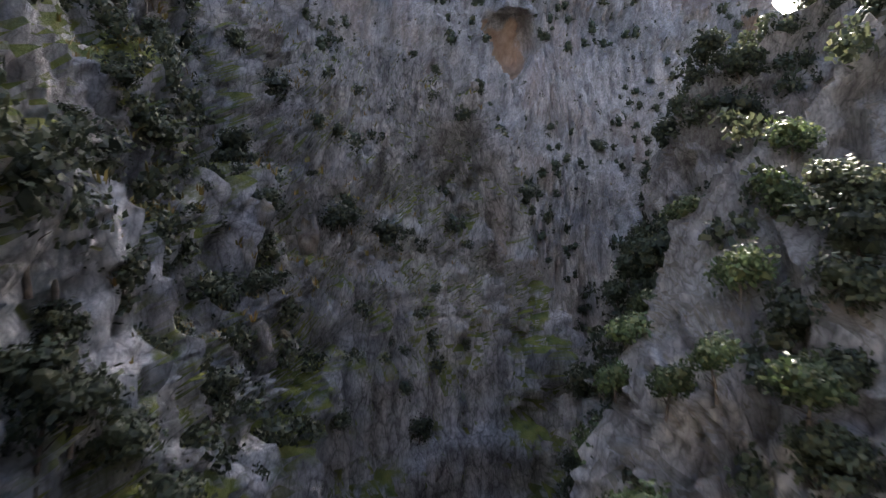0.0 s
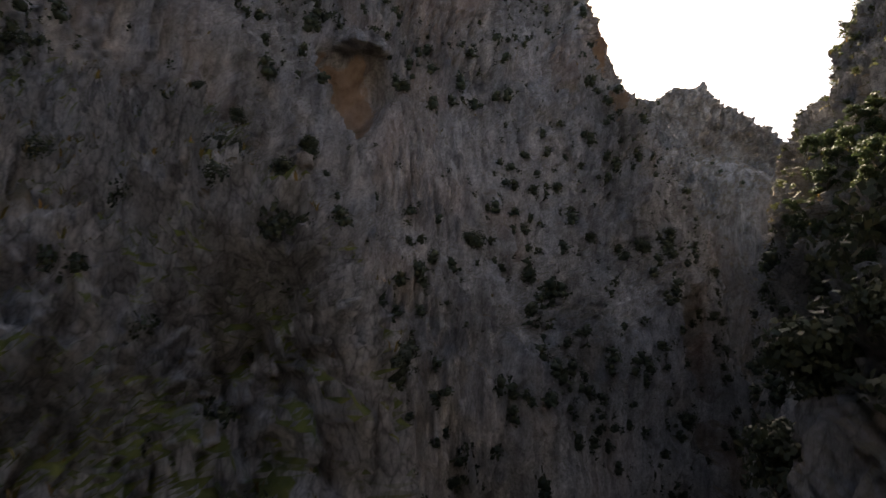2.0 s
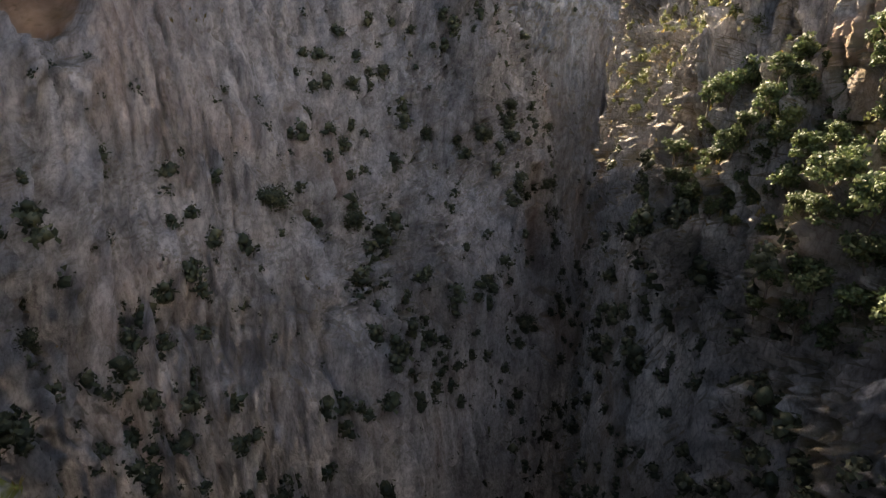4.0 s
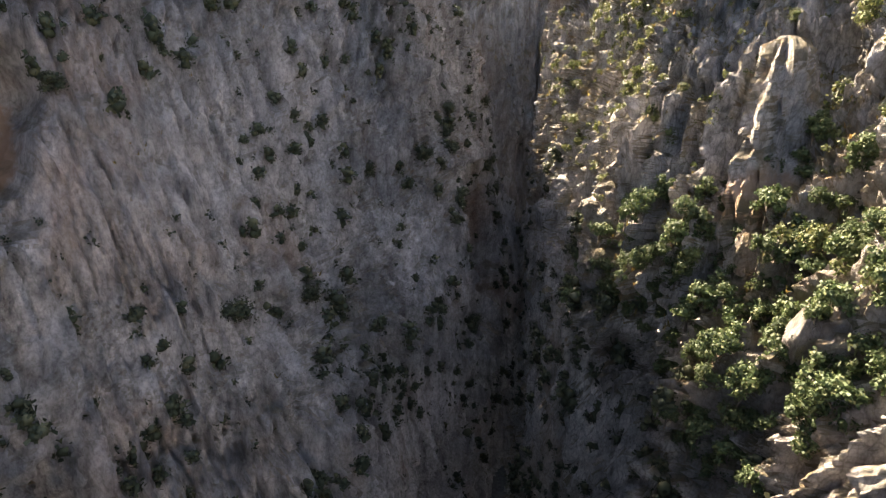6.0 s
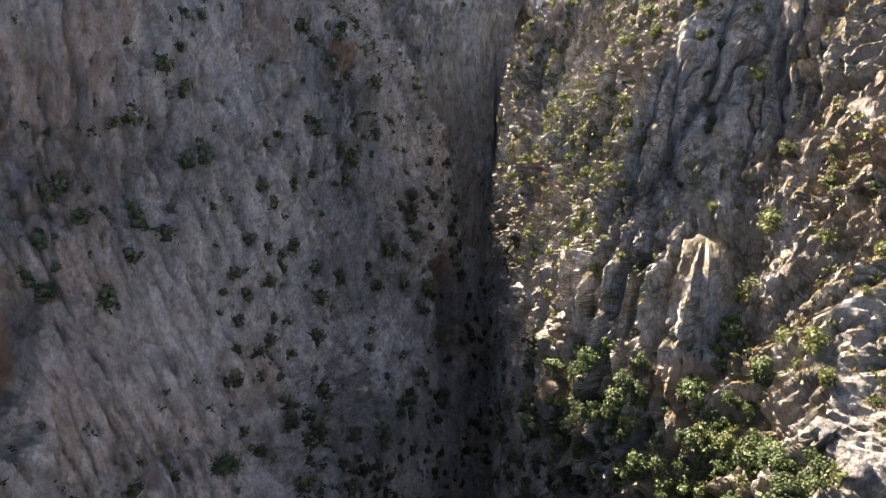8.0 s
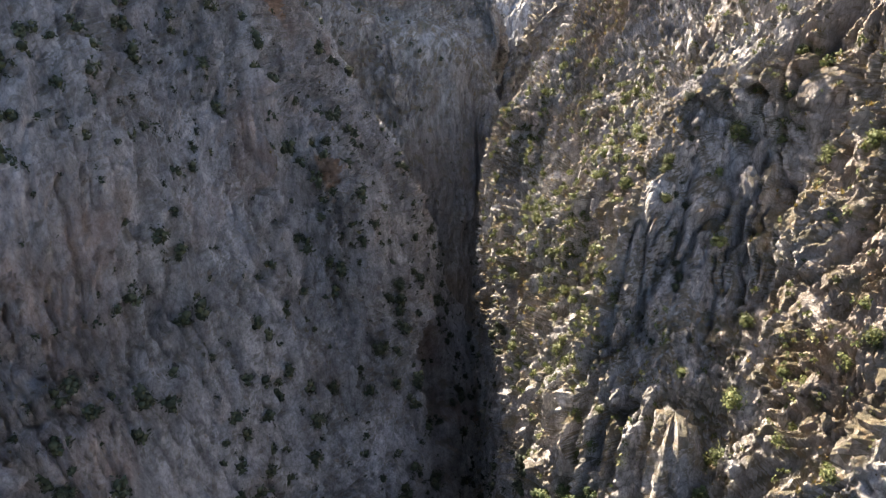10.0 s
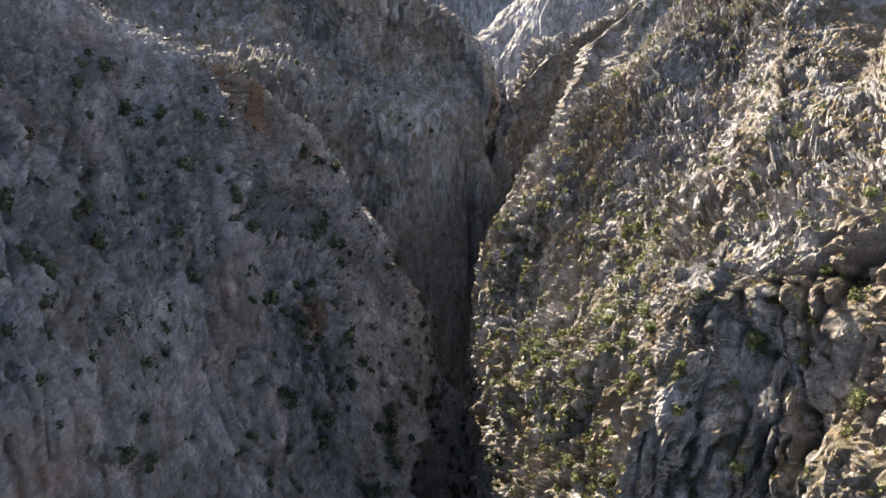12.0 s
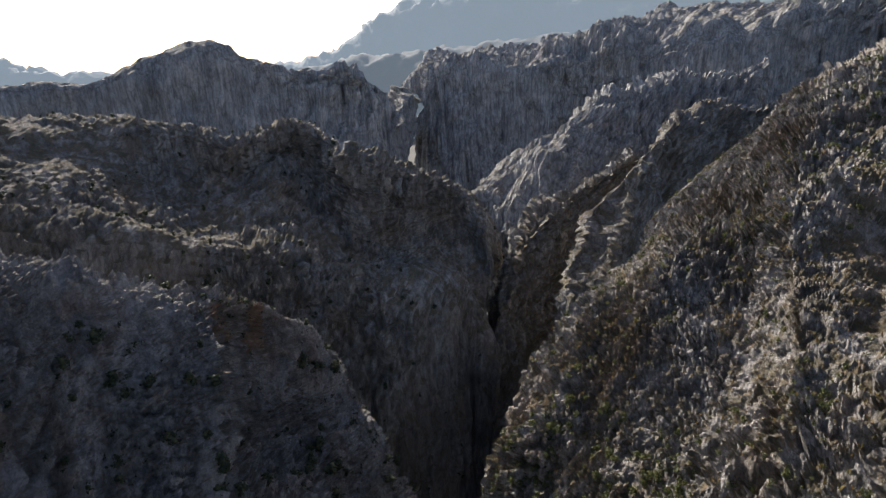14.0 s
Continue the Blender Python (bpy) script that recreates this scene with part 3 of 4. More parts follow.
gorge_wall_east_far_back = [(260.3, -70.3, 226.1), (270.3, -0.3, 213.2), (275.3, 39.6, 201.3), (270.3, 61.6, 189.4), (264.2, 75.5, 181.7), (258, 85.4, 174), (251.6, 91.3, 168.4), (245.2, 97, 162.7), (236.9, 102.7, 155.6), (230.8, 106.3, 147.9), (222.9, 112, 137), (213, 117.8, 124.1), (202.9, 125.9, 111.7), (192.9, 136, 99.5)]
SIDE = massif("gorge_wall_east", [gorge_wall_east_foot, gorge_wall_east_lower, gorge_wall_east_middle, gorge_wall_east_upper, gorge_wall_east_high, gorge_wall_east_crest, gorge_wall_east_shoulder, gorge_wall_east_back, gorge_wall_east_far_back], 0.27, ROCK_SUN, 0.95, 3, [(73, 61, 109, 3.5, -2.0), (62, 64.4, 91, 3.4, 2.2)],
    "sunlit weathered limestone slope with ledges, trees and dry grass", flute=1.7, fine=2.0,
    along=(8, 6, 1.6, 1, 1, 1, 1, 1, 1, 1.2, 1.6, 2, 3), up=(4, 1.2, 1, 1, 1.1, 1.6, 2.4, 7), steps=(9.0, 0.5), knobs=0.6, taut=0.85, flute_top=124, calm=lambda p: (1 - np.exp(-((p - (57, 63.5, 88)) ** 2).sum(1) / 40)) * (np.clip((p[:, 1] - 63) / 4, 0, 1) + 0.7 * np.clip((60.5 - p[:, 1]) / 2, 0, 1) * np.clip((p[:, 1] - 43) / 3, 0, 1) * np.clip((104 - p[:, 2]) / 8, 0, 1)) * np.clip((p[:, 2] - 60) / 10, 0.3, 1) * (1 - 0.55 * np.clip((p[:, 1] - 77 - 0.1 * (p[:, 0] - 70)) / 4, 0, 1)), sheer=0.86,
    ease=lambda p: 1 - 0.45 * np.clip((58 - p[:, 1]) / 4, 0, 1) * np.clip((100 - p[:, 2]) / 8, 0, 1))

pinnacle(SIDE[2], "rock_tower", (56.9, 63.6, 86.6), 2.3, 3.3, 61, ROCK_SUN, "leaning fluted rock tower with an ochre foot", (0.42, 0.28))

# rib beside the start of the flight, on the sunny side
rock_rib_near_side = [(13, -2, 20), (14, -2, 34), (14, -1, 42), (15, 0, 46), (16, 1, 49), (17, 2, 52), (18, 3, 54), (20, 4, 56), (23, 5, 58), (27, 6, 60)]
rock_rib_near_flank = [(5.8, 4.5, 14), (6.5, 5.5, 30), (7.4, 6.8, 44), (8.4, 8.2, 49), (9.6, 9.6, 52.5), (11, 11.4, 55), (12.6, 12.8, 57), (14.2, 14, 58.5), (17, 15.6, 60), (20, 17, 62)]
rock_rib_near_front = [(4.8, 8.4, 14), (5.1, 9, 30), (5.8, 10.4, 46), (7, 12.2, 52), (8.2, 13.8, 54.8), (9.8, 15.6, 56.6), (11.6, 17.2, 58.2), (13.3, 18.4, 59.8), (15.8, 19.2, 61.4), (18.8, 20.2, 63.8)]
rock_rib_near_edge = [(5.9, 15, 14), (6.1, 16.2, 34), (6.5, 17.4, 50), (7.6, 19, 52.8), (8.5, 20.2, 54.6), (9.9, 21, 56.8), (11.8, 21.5, 59.2), (13.2, 21.8, 61.2), (16.4, 22, 63.2), (19.5, 22.8, 66)]
rock_rib_near_behind = [(10, 19, 10), (10.5, 20.5, 30), (11, 22, 44), (12, 23.5, 47), (13, 24.6, 49.5), (14.4, 25.2, 52), (16.2, 25.6, 54), (17.6, 25.8, 56), (20.6, 26, 58.5), (24, 26.8, 62)]
RIB = massif("rock_rib_near", [rock_rib_near_side, rock_rib_near_flank, rock_rib_near_front, rock_rib_near_edge, rock_rib_near_behind], 0.2, ROCK_RIB, 0.75, 13, (), "pale limestone rib with green bushes in its clefts", flute=1.0, fine=2.2, along=(3, 2, 1, 1, 1, 1, 1, 1.2, 2), up=(2, 1, 1, 1.4), knobs=0.6, calm=0.5)

# steep dark rib behind it, which closes the slot on the sunny side
rock_rib_dark_foot = [(16, 14, -8), (17, 14, 10), (19, 14, 28), (23, 14, 42), (28, 13, 52), (36, 12, 64), (48, 8, 78)]
rock_rib_dark_lower = [(14, 27, 0), (14.5, 28, 20), (16, 29, 36), (18.5, 30, 47), (23, 31, 56), (30, 31, 66), (44, 30, 84)]
rock_rib_dark_middle = [(11, 36, 10), (12, 36.7, 44), (14, 38, 52), (16.6, 39.5, 59), (19, 40, 65), (24, 40.4, 70), (44, 40, 90)]
rock_rib_dark_upper = [(15, 44, 0), (16, 45, 28), (18.5, 46, 42), (22, 47, 52), (27, 47, 60), (34, 47, 68), (52, 46, 88)]
rock_rib_dark_high = [(18, 52, -8), (20, 53, 12), (24, 54, 28), (30, 55, 42), (38, 54, 55), (46, 53, 68), (58, 51, 82)]
RIB_DARK = massif("rock_rib_dark", [rock_rib_dark_foot, rock_rib_dark_lower, rock_rib_dark_middle, rock_rib_dark_upper, rock_rib_dark_high], 0.36, ROCK_RIB, 0.8, 14, (), "shaded limestone rib overgrown with dark bushes", flute=1.3, fine=1.6, along=(1.6, 1, 1, 1, 1, 3), up=(2.5, 1, 1.2, 3), knobs=1.0)

# second bluff behind the bend
bluff_behind_foot = [(41, 202, 51), (60, 196, 45), (76, 183, 43), (84, 174, 39), (94, 164, 39), (105, 159, 27), (113, 157, 24), (137, 157, -12), (144, 154, -12), (170, 194, -14)]
bluff_behind_lower = [(46, 220, 133), (67, 215, 125), (86, 204, 121), (96, 192, 119), (111, 189, 114), (126, 184, 104), (131, 176, 99), (158, 176, 87), (162, 167, 67), (188, 207, 61)]
bluff_behind_middle = [(50, 241, 140), (75, 238, 132), (96, 223, 126), (105, 207, 125), (136, 223, 123), (139, 198, 113), (149, 194, 106), (173, 188, 98), (173, 176, 77), (199, 216, 71)]
bluff_behind_upper = [(56, 270, 149), (86, 271, 140), (112, 258, 134), (123, 240, 130), (150, 241, 135), (149, 208, 126), (159, 204, 120), (183, 196, 110), (183, 184, 88), (209, 224, 82)]
bluff_behind_high = [(61, 300, 156), (97, 304, 151), (121, 272, 150), (131, 251, 143), (157, 250, 143), (155, 214, 137), (165, 209, 132), (191, 203, 121), (189, 188, 98), (215, 228, 92)]
bluff_behind_crest = [(65, 370, 131), (111, 372, 126), (146, 338, 125), (162, 314, 118), (195, 309, 118), (199, 269, 112), (212, 261, 107), (244, 248, 96), (245, 230, 73), (271, 270, 67)]
BLUFF = massif("bluff_behind", [bluff_behind_foot, bluff_behind_lower, bluff_behind_middle, bluff_behind_upper, bluff_behind_high, bluff_behind_crest], 0.8, ROCK_FAR, 1.0, 4, (), "hazy grey limestone bluff behind the bend", up=(2, 1, 1, 1, 3), bulk=2.5, scale=1.5, flute=0.9)

# ridges that come down on the sunny side, one behind the other
ridge_second_foot = [(152, 169, -8), (140, 148, 7), (145, 150, 14), (156.5, 155.5, 20), (177, 162, 26), (205.5, 170, 31), (227, 171, 35), (252.5, 168, 44)]
ridge_second_lower = [(171, 183, -8), (168.5, 169, 55), (173.5, 171, 62), (185, 175, 68), (207, 181.5, 74), (235.5, 186.5, 79), (258.5, 187.5, 83), (285.5, 183, 92)]
ridge_second_middle = [(184, 193, -8), (188, 184, 82), (193, 186, 89), (206, 190, 95), (228, 195, 101), (258, 200, 106), (281, 198, 110), (308, 192, 119)]
ridge_second_upper = [(233, 228, -8), (237, 219, 22), (242, 221, 29), (255, 224, 35), (278, 227, 41), (310, 230, 46), (334, 226, 50), (363, 216, 59)]
massif("ridge_second", [ridge_second_foot, ridge_second_lower, ridge_second_middle, ridge_second_upper], 1.1, ROCK_FAR, 1.2, 5, (), "limestone ridge with dry slopes", bulk=5.0, scale=1.8, flute=0.6, taut=0.8, knobs=2.2)
ridge_third_foot = [(128, 135, -8), (102.3, 108.9, 34), (130.3, 118.8, 38), (151.4, 126.7, 46), (178.5, 136.5, 53), (230.6, 145.2, 67), (271.7, 132.8, 70), (310.8, 116.5, 85)]
ridge_third_lower = [(148, 146, -8), (140.3, 129.8, 79), (166.4, 137.8, 83), (189.4, 145.7, 91), (218.4, 153.6, 98), (268.6, 158.5, 112), (311.6, 142.3, 115), (352.6, 122.2, 130)]
ridge_third_middle = [(161, 154, -8), (165, 145, 104), (193, 153, 108), (216, 159, 116), (245, 165, 123), (299, 168, 137), (342, 148, 140), (383, 126, 155)]
ridge_third_upper = [(213, 184, -8), (217, 175, 44), (247, 180, 48), (270, 185, 56), (300, 190, 63), (355, 188, 77), (400, 161, 80), (443, 132, 95)]
massif("ridge_third", [ridge_third_foot, ridge_third_lower, ridge_third_middle, ridge_third_upper], 1.3, ROCK_FAR, 1.2, 6, (), "pale limestone ridge in the sun", bulk=6.0, scale=2.0, flute=0.6, taut=0.8, knobs=2.2)
ridge_fourth_foot = [(229, 247, -8), (192.5, 202, 24), (201.7, 203.7, 34), (216.8, 200.5, 45), (231, 195.2, 60), (242.2, 190, 67), (278.4, 185.4, 72), (314.7, 173.9, 79), (363.8, 155.2, 88)]
ridge_fourth_lower = [(255, 270, -8), (241.9, 245.7, 69), (253, 243.6, 79), (270, 240.4, 90), (286.1, 231.3, 104), (299.2, 222.3, 112), (337.3, 212, 117), (377.4, 194.8, 124), (428.4, 168.5, 133)]
ridge_fourth_middle = [(274, 287, -8), (278, 278, 94), (291, 274, 104), (308, 267, 115), (326, 256, 130), (341, 247, 137), (381, 231, 142), (423, 210, 149), (474, 178, 158)]
ridge_fourth_upper = [(320, 326, -8), (324, 317, 34), (337, 312, 44), (357, 302, 55), (377, 288, 70), (394, 276, 77), (436, 256, 82), (480, 228, 89), (533, 190, 98)]
massif("ridge_fourth", [ridge_fourth_foot, ridge_fourth_lower, ridge_fourth_middle, ridge_fourth_upper], 1.8, ROCK_HAZY, 1.3, 7, (), "haze-paled limestone ridge far up the gorge", bulk=7.0, scale=2.4, flute=0.5, taut=0.8, knobs=2.5)

# far bluffs and mountains that close the valley
bluff_far_foot = [(90, 470, -8), (140, 450, -8), (180, 430, -8), (225, 405, -8), (265, 385, -8), (300, 360, -8), (322, 345, -8), (345, 380, -8), (420, 470, -8)]
bluff_far_lower = [(110, 500, 110), (156, 484, 108), (190, 470, 114), (235, 448, 116), (275, 424, 110), (314, 394, 106), (335, 384, 95), (350, 402, 90), (448, 500, 110)]
bluff_far_middle = [(124, 512, 162), (166, 502, 162), (198, 492, 175), (244, 471, 181), (285, 447, 163), (326, 415, 160), (344, 401, 140), (356, 412, 124), (462, 505, 136)]
bluff_far_upper = [(180, 640, 100), (230, 630, 100), (270, 620, 110), (320, 600, 110), (350, 560, 100), (380, 520, 100), (390, 490, 90), (400, 480, 80), (480, 560, 70)]
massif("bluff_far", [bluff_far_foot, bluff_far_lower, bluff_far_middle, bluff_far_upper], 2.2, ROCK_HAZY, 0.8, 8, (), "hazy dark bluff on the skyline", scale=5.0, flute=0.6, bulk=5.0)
cliff_far_foot = [(420, 500, -8), (440, 450, -8), (470, 415, -8), (500, 375, -8), (530, 330, -8), (560, 270, 20), (590, 180, 40), (600, 60, 80)]
cliff_far_lower = [(455, 500, 70), (462, 468, 75), (486, 436, 80), (514, 400, 85), (542, 356, 90), (572, 300, 100), (610, 200, 130), (640, 60, 170)]
cliff_far_middle = [(466, 496, 130), (474, 484, 162), (497, 458, 169), (524, 423, 168), (554, 378, 174), (590, 310, 180), (640, 200, 200), (680, 60, 240)]
cliff_far_upper = [(640, 700, 120), (680, 660, 130), (720, 600, 150), (760, 520, 170), (800, 440, 190), (840, 340, 210), (880, 200, 230), (900, 40, 270)]
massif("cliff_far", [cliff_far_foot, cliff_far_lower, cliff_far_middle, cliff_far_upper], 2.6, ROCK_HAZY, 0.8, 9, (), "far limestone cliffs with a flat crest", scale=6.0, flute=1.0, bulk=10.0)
mountain_middle_foot = [(600, 1400, -8), (800, 1200, -8), (950, 1000, -8), (1050, 800, -8), (1100, 560, 0), (1120, 300, 0)]
mountain_middle_lower = [(760, 1480, 90), (950, 1270, 165), (1080, 1080, 180), (1200, 880, 200), (1260, 620, 215), (1290, 330, 235)]
mountain_middle_middle = [(900, 1700, 40), (1150, 1500, 60), (1350, 1300, 80), (1480, 1050, 100), (1550, 700, 120), (1580, 360, 140)]
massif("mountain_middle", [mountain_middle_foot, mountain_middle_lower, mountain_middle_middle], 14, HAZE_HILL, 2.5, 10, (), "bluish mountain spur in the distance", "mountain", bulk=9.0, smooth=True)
mountain_far_foot = [(300, 2700, -8), (700, 2500, -8), (1150, 2200, -8), (1450, 1900, -8), (1700, 1600, -8), (1950, 1200, 0), (2100, 700, 0), (2150, 200, 0)]
mountain_far_lower = [(520, 2640, 205), (780, 2520, 150), (1380, 2240, 160), (1570, 2060, 205), (1770, 1900, 360), (2000, 1680, 430), (2350, 1200, 420), (2500, 400, 440)]
mountain_far_middle = [(700, 3200, 0), (1100, 3050, 0), (1700, 2800, 0), (2100, 2500, 0), (2500, 2200, 60), (2800, 1900, 100), (3100, 1300, 100), (3300, 400, 100)]
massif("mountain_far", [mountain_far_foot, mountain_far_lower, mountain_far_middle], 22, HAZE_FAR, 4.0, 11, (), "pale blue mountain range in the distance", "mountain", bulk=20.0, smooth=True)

# ground that reaches the horizon, and the gorge's rear that closes the place behind the camera
def ground_sheet():
    r = np.concatenate([np.linspace(0, 400, 30), np.geomspace(430, 4800, 24)])
    a = np.linspace(0, 2 * math.pi, 97)
    p = np.stack([60 + r[:, None] * np.cos(a), 120 + r[:, None] * np.sin(a), np.zeros((len(r), len(a)))], -1)
    p[..., 2] = -4 + 1.5 * fbm(p.reshape(-1, 3) / 30, 3, 70).reshape(p.shape[:2])
    ob = new("ground", mesh_from_grid("ground", p[:, ::-1], GRAVEL))
    tagged(ob, "pale gravel bed at the bottom of the gorge", "ground", kind="structure")


ground_sheet()
gorge_wall_rear_foot = [(60, -60, -8), (20, -75, -8), (-20, -70, -8), (-60, -50, -8)]
gorge_wall_rear_lower = [(70, -70, 110), (20, -95, 100), (-30, -90, 100), (-80, -60, 110)]
gorge_wall_rear_middle = [(90, -110, 170), (20, -150, 150), (-50, -140, 150), (-120, -90, 170)]
massif("gorge_wall_rear", [gorge_wall_rear_foot, gorge_wall_rear_lower, gorge_wall_rear_middle], 3.0, ROCK, 1.5, 12, (), "shaded limestone wall that closes the gorge")


# ---------------------------------------------------------------- plants
def part(name, data, material, parent, label=""):
    ob = new(name, data)
    if material and not data.materials:
        data.materials.append(material)
    ob.parent = parent
    return tagged(ob, label)


def mesh_of(name, verts, faces, material, smooth=False):
    me = bpy.data.meshes.new(name)
    me.from_pydata([tuple(v) for v in verts], [], [tuple(int(i) for i in f) for f in faces])
    if smooth:
        me.polygons.foreach_set("use_smooth", np.ones(len(me.polygons), dtype=bool))
    me.update()
    me.materials.append(material)
    return me


def lump(rng, centre, radius, seed):
    """A small uneven ball of twigs, the dense heart of a clump."""
    bm = bmesh.new()
    bmesh.ops.create_icosphere(bm, subdivisions=1, radius=1.0)
    v = np.array([x.co for x in bm.verts])
    f = [[x.index for x in face.verts] for face in bm.faces]
    bm.free()
    v = v * (1 + 0.3 * rng.uniform(-1, 1, (len(v), 1))) * radius * (1, 1, 0.85) + centre
    return v, f


def foliage(seed, width, height, clumps, leaves_each, leaf, spread=0.36, heart=0.6):
    """Vertices and faces of a crown: clumps of small leaf sprays round dense hearts, with gaps between them."""
    rng = np.random.default_rng(seed)
    verts, faces = [], []
    at = 0
    for c in range(clumps):
        a, r = rng.uniform(0, 2 * math.pi), math.sqrt(rng.uniform(0, 1)) * width * spread
        cz = height * rng.uniform(0.28, 0.78)
        rad = width * rng.uniform(0.15, 0.25) * (1.15 - 0.35 * r / (width * spread)) * (0.36 / spread) ** 0.5
        centre = np.array((r * math.cos(a), r * math.sin(a), cz))
        if heart:
            v, f = lump(rng, centre, rad * heart, seed)
            verts.append(v)
            faces += [[i + at for i in q] for q in f]
            at += len(v)
        for k in range(leaves_each):
            d = rng.normal(size=3)
            d[2] = d[2] * 0.8 + 0.25
            d /= np.linalg.norm(d)
            pos = centre + d * rad * rng.uniform(0.55, 1.15) * (1, 1, 0.9)
            side = np.cross(d, rng.normal(size=3))
            side /= np.linalg.norm(side)
            up = np.cross(side, d) * 0.8 + d * rng.uniform(-0.2, 0.7)
            s = leaf * rng.uniform(0.6, 1.4)
            tip = pos + up * s * 1.5
            verts.append(np.array((pos - side * s * 0.35, pos + side * s * 0.35, tip + side * s * 0.5 + d * s * 0.2, tip - side * s * 0.5)))
            faces.append([at, at + 1, at + 2, at + 3])
            at += 4
    return np.concatenate(verts), faces


def limbs(seed, height, width, thick, forks):
    """Tapered trunk with forked limbs."""
    rng = np.random.default_rng(seed)
    verts, faces = [], []

    def limb(path, r0, r1):
        ring, base = 6, sum(len(v) for v in verts)
        for k, q in enumerate(path):
            r = r0 + (r1 - r0) * k / (len(path) - 1)
            a = np.arange(ring) * 2 * math.pi / ring
            verts.append(np.stack([q[0] + r * np.cos(a), q[1] + r * np.sin(a), np.full(ring, q[2])], 1))
        for k in range(len(path) - 1):
            for i in range(ring):
                j = (i + 1) % ring
                faces.append([base + k * ring + i, base + k * ring + j, base + (k + 1) * ring + j, base + (k + 1) * ring + i])
    lean = rng.uniform(-0.12, 0.12, 2) * height
    trunk = [np.array((lean[0] * f * f, lean[1] * f * f, -0.6 + (0.6 + height * 0.55) * f)) for f in np.linspace(0, 1, 5)]
    limb(trunk, thick, thick * 0.55)
    for k in range(forks):
        a = 2 * math.pi * (k + rng.uniform(0, 0.6)) / forks
        out = np.array((math.cos(a) * width * 0.32, math.sin(a) * width * 0.32, height * rng.uniform(0.2, 0.32)))
        start = trunk[2 + k % 2]
        limb([start + out * f + np.array((0, 0, 0.12 * height * f * (1 - f))) for f in np.linspace(0, 1, 4)], thick * 0.5, thick * 0.15)
    return np.concatenate(verts), faces


def shrub_kind(seed, width, height, material, clumps=9, each=90):
    root = new("shrub")
    v, f = foliage(seed, width, height, clumps, each, 0.095, 0.24, 0.5)
    part("foliage", mesh_of("shrub_foliage", v, f, material), None, root)
    v, f = limbs(seed + 1, height * 0.6, width * 0.7, 0.07, 3)
    part("stem", mesh_of("shrub_stem", v, f, BARK, True), None, root)
    return root


def tree_kind(seed, width, height, material):
    root = new("tree")
    v, f = foliage(seed, width, height, 14, 68, 0.18)
    v = v + (0, 0, height * 0.16)
    part("crown", mesh_of("tree_crown", v, f, material), None, root)
    v, f = limbs(seed + 1, height, width, 0.16, 5)
    part("trunk", mesh_of("tree_trunk", v, f, BARK, True), None, root)
    return root


def sites(ground, count, seed, zone, flat=(-1.0, 1.0), clump=9.0, even=0.35, apart=1.2):
    """Places on a rock mass, in loose clumps: zone(x, y, z) says where; flat: the range of the normal's upward part."""
    rng = np.random.default_rng(seed)
    p, n = ground[0].reshape(-1, 3), ground[1].reshape(-1, 3)
    du, dv = np.gradient(ground[0], axis=1), np.gradient(ground[0], axis=0)
    area = np.linalg.norm(np.cross(du, dv), axis=2).reshape(-1)
    w = area * zone(p[:, 0], p[:, 1], p[:, 2]) * (n[:, 2] > flat[0]) * (n[:, 2] < flat[1])
    w = w * (((p - (11.1, 101.5, 88)) ** 2).sum(1) > 60)
    w = w * np.clip(even + fbm(p / clump, 2, seed + 80), 0.0, 2.0)
    if w.sum() <= 0:
        return np.zeros((0, 3))
    pick = rng.choice(len(p), size=min(count * 3, int((w > 0).sum())), replace=False, p=w / w.sum())
    kept, cells = [], set()
    for i in pick:
        key = tuple(np.floor(p[i] / apart).astype(int))
        if key in cells:
            continue
        cells.add(key)
        kept.append(p[i] - n[i] * 0.15)
        if len(kept) >= count:
            break
    return np.array(kept)


def settle(ground, places):
    """The spots of a rock mass nearest to the places, a little sunk in."""
    p, n = ground[0].reshape(-1, 3), ground[1].reshape(-1, 3)
    nearest = [((p - q) ** 2).sum(1).argmin() for q in places]
    return np.array([p[i] - n[i] * 0.2 for i in nearest])


def plant(kinds, places, seed, low, high, label, category, group):
    """Copies of the kinds at the places, each turned and sized by chance."""
    rng = np.random.default_rng(seed)
    for q in places:
        ob = copy_thing(kinds[rng.integers(len(kinds))], Matrix.Identity(4))
        s = rng.uniform(low, high)
        ob.matrix_basis = Matrix.LocRotScale(Vector(q), Euler((rng.uniform(-0.15, 0.15), rng.uniform(-0.15, 0.15), rng.uniform(0, 6.28))), (s, s, s * rng.uniform(0.8, 1.15)))
        ob.name = category
        tagged(ob, label, category, group)


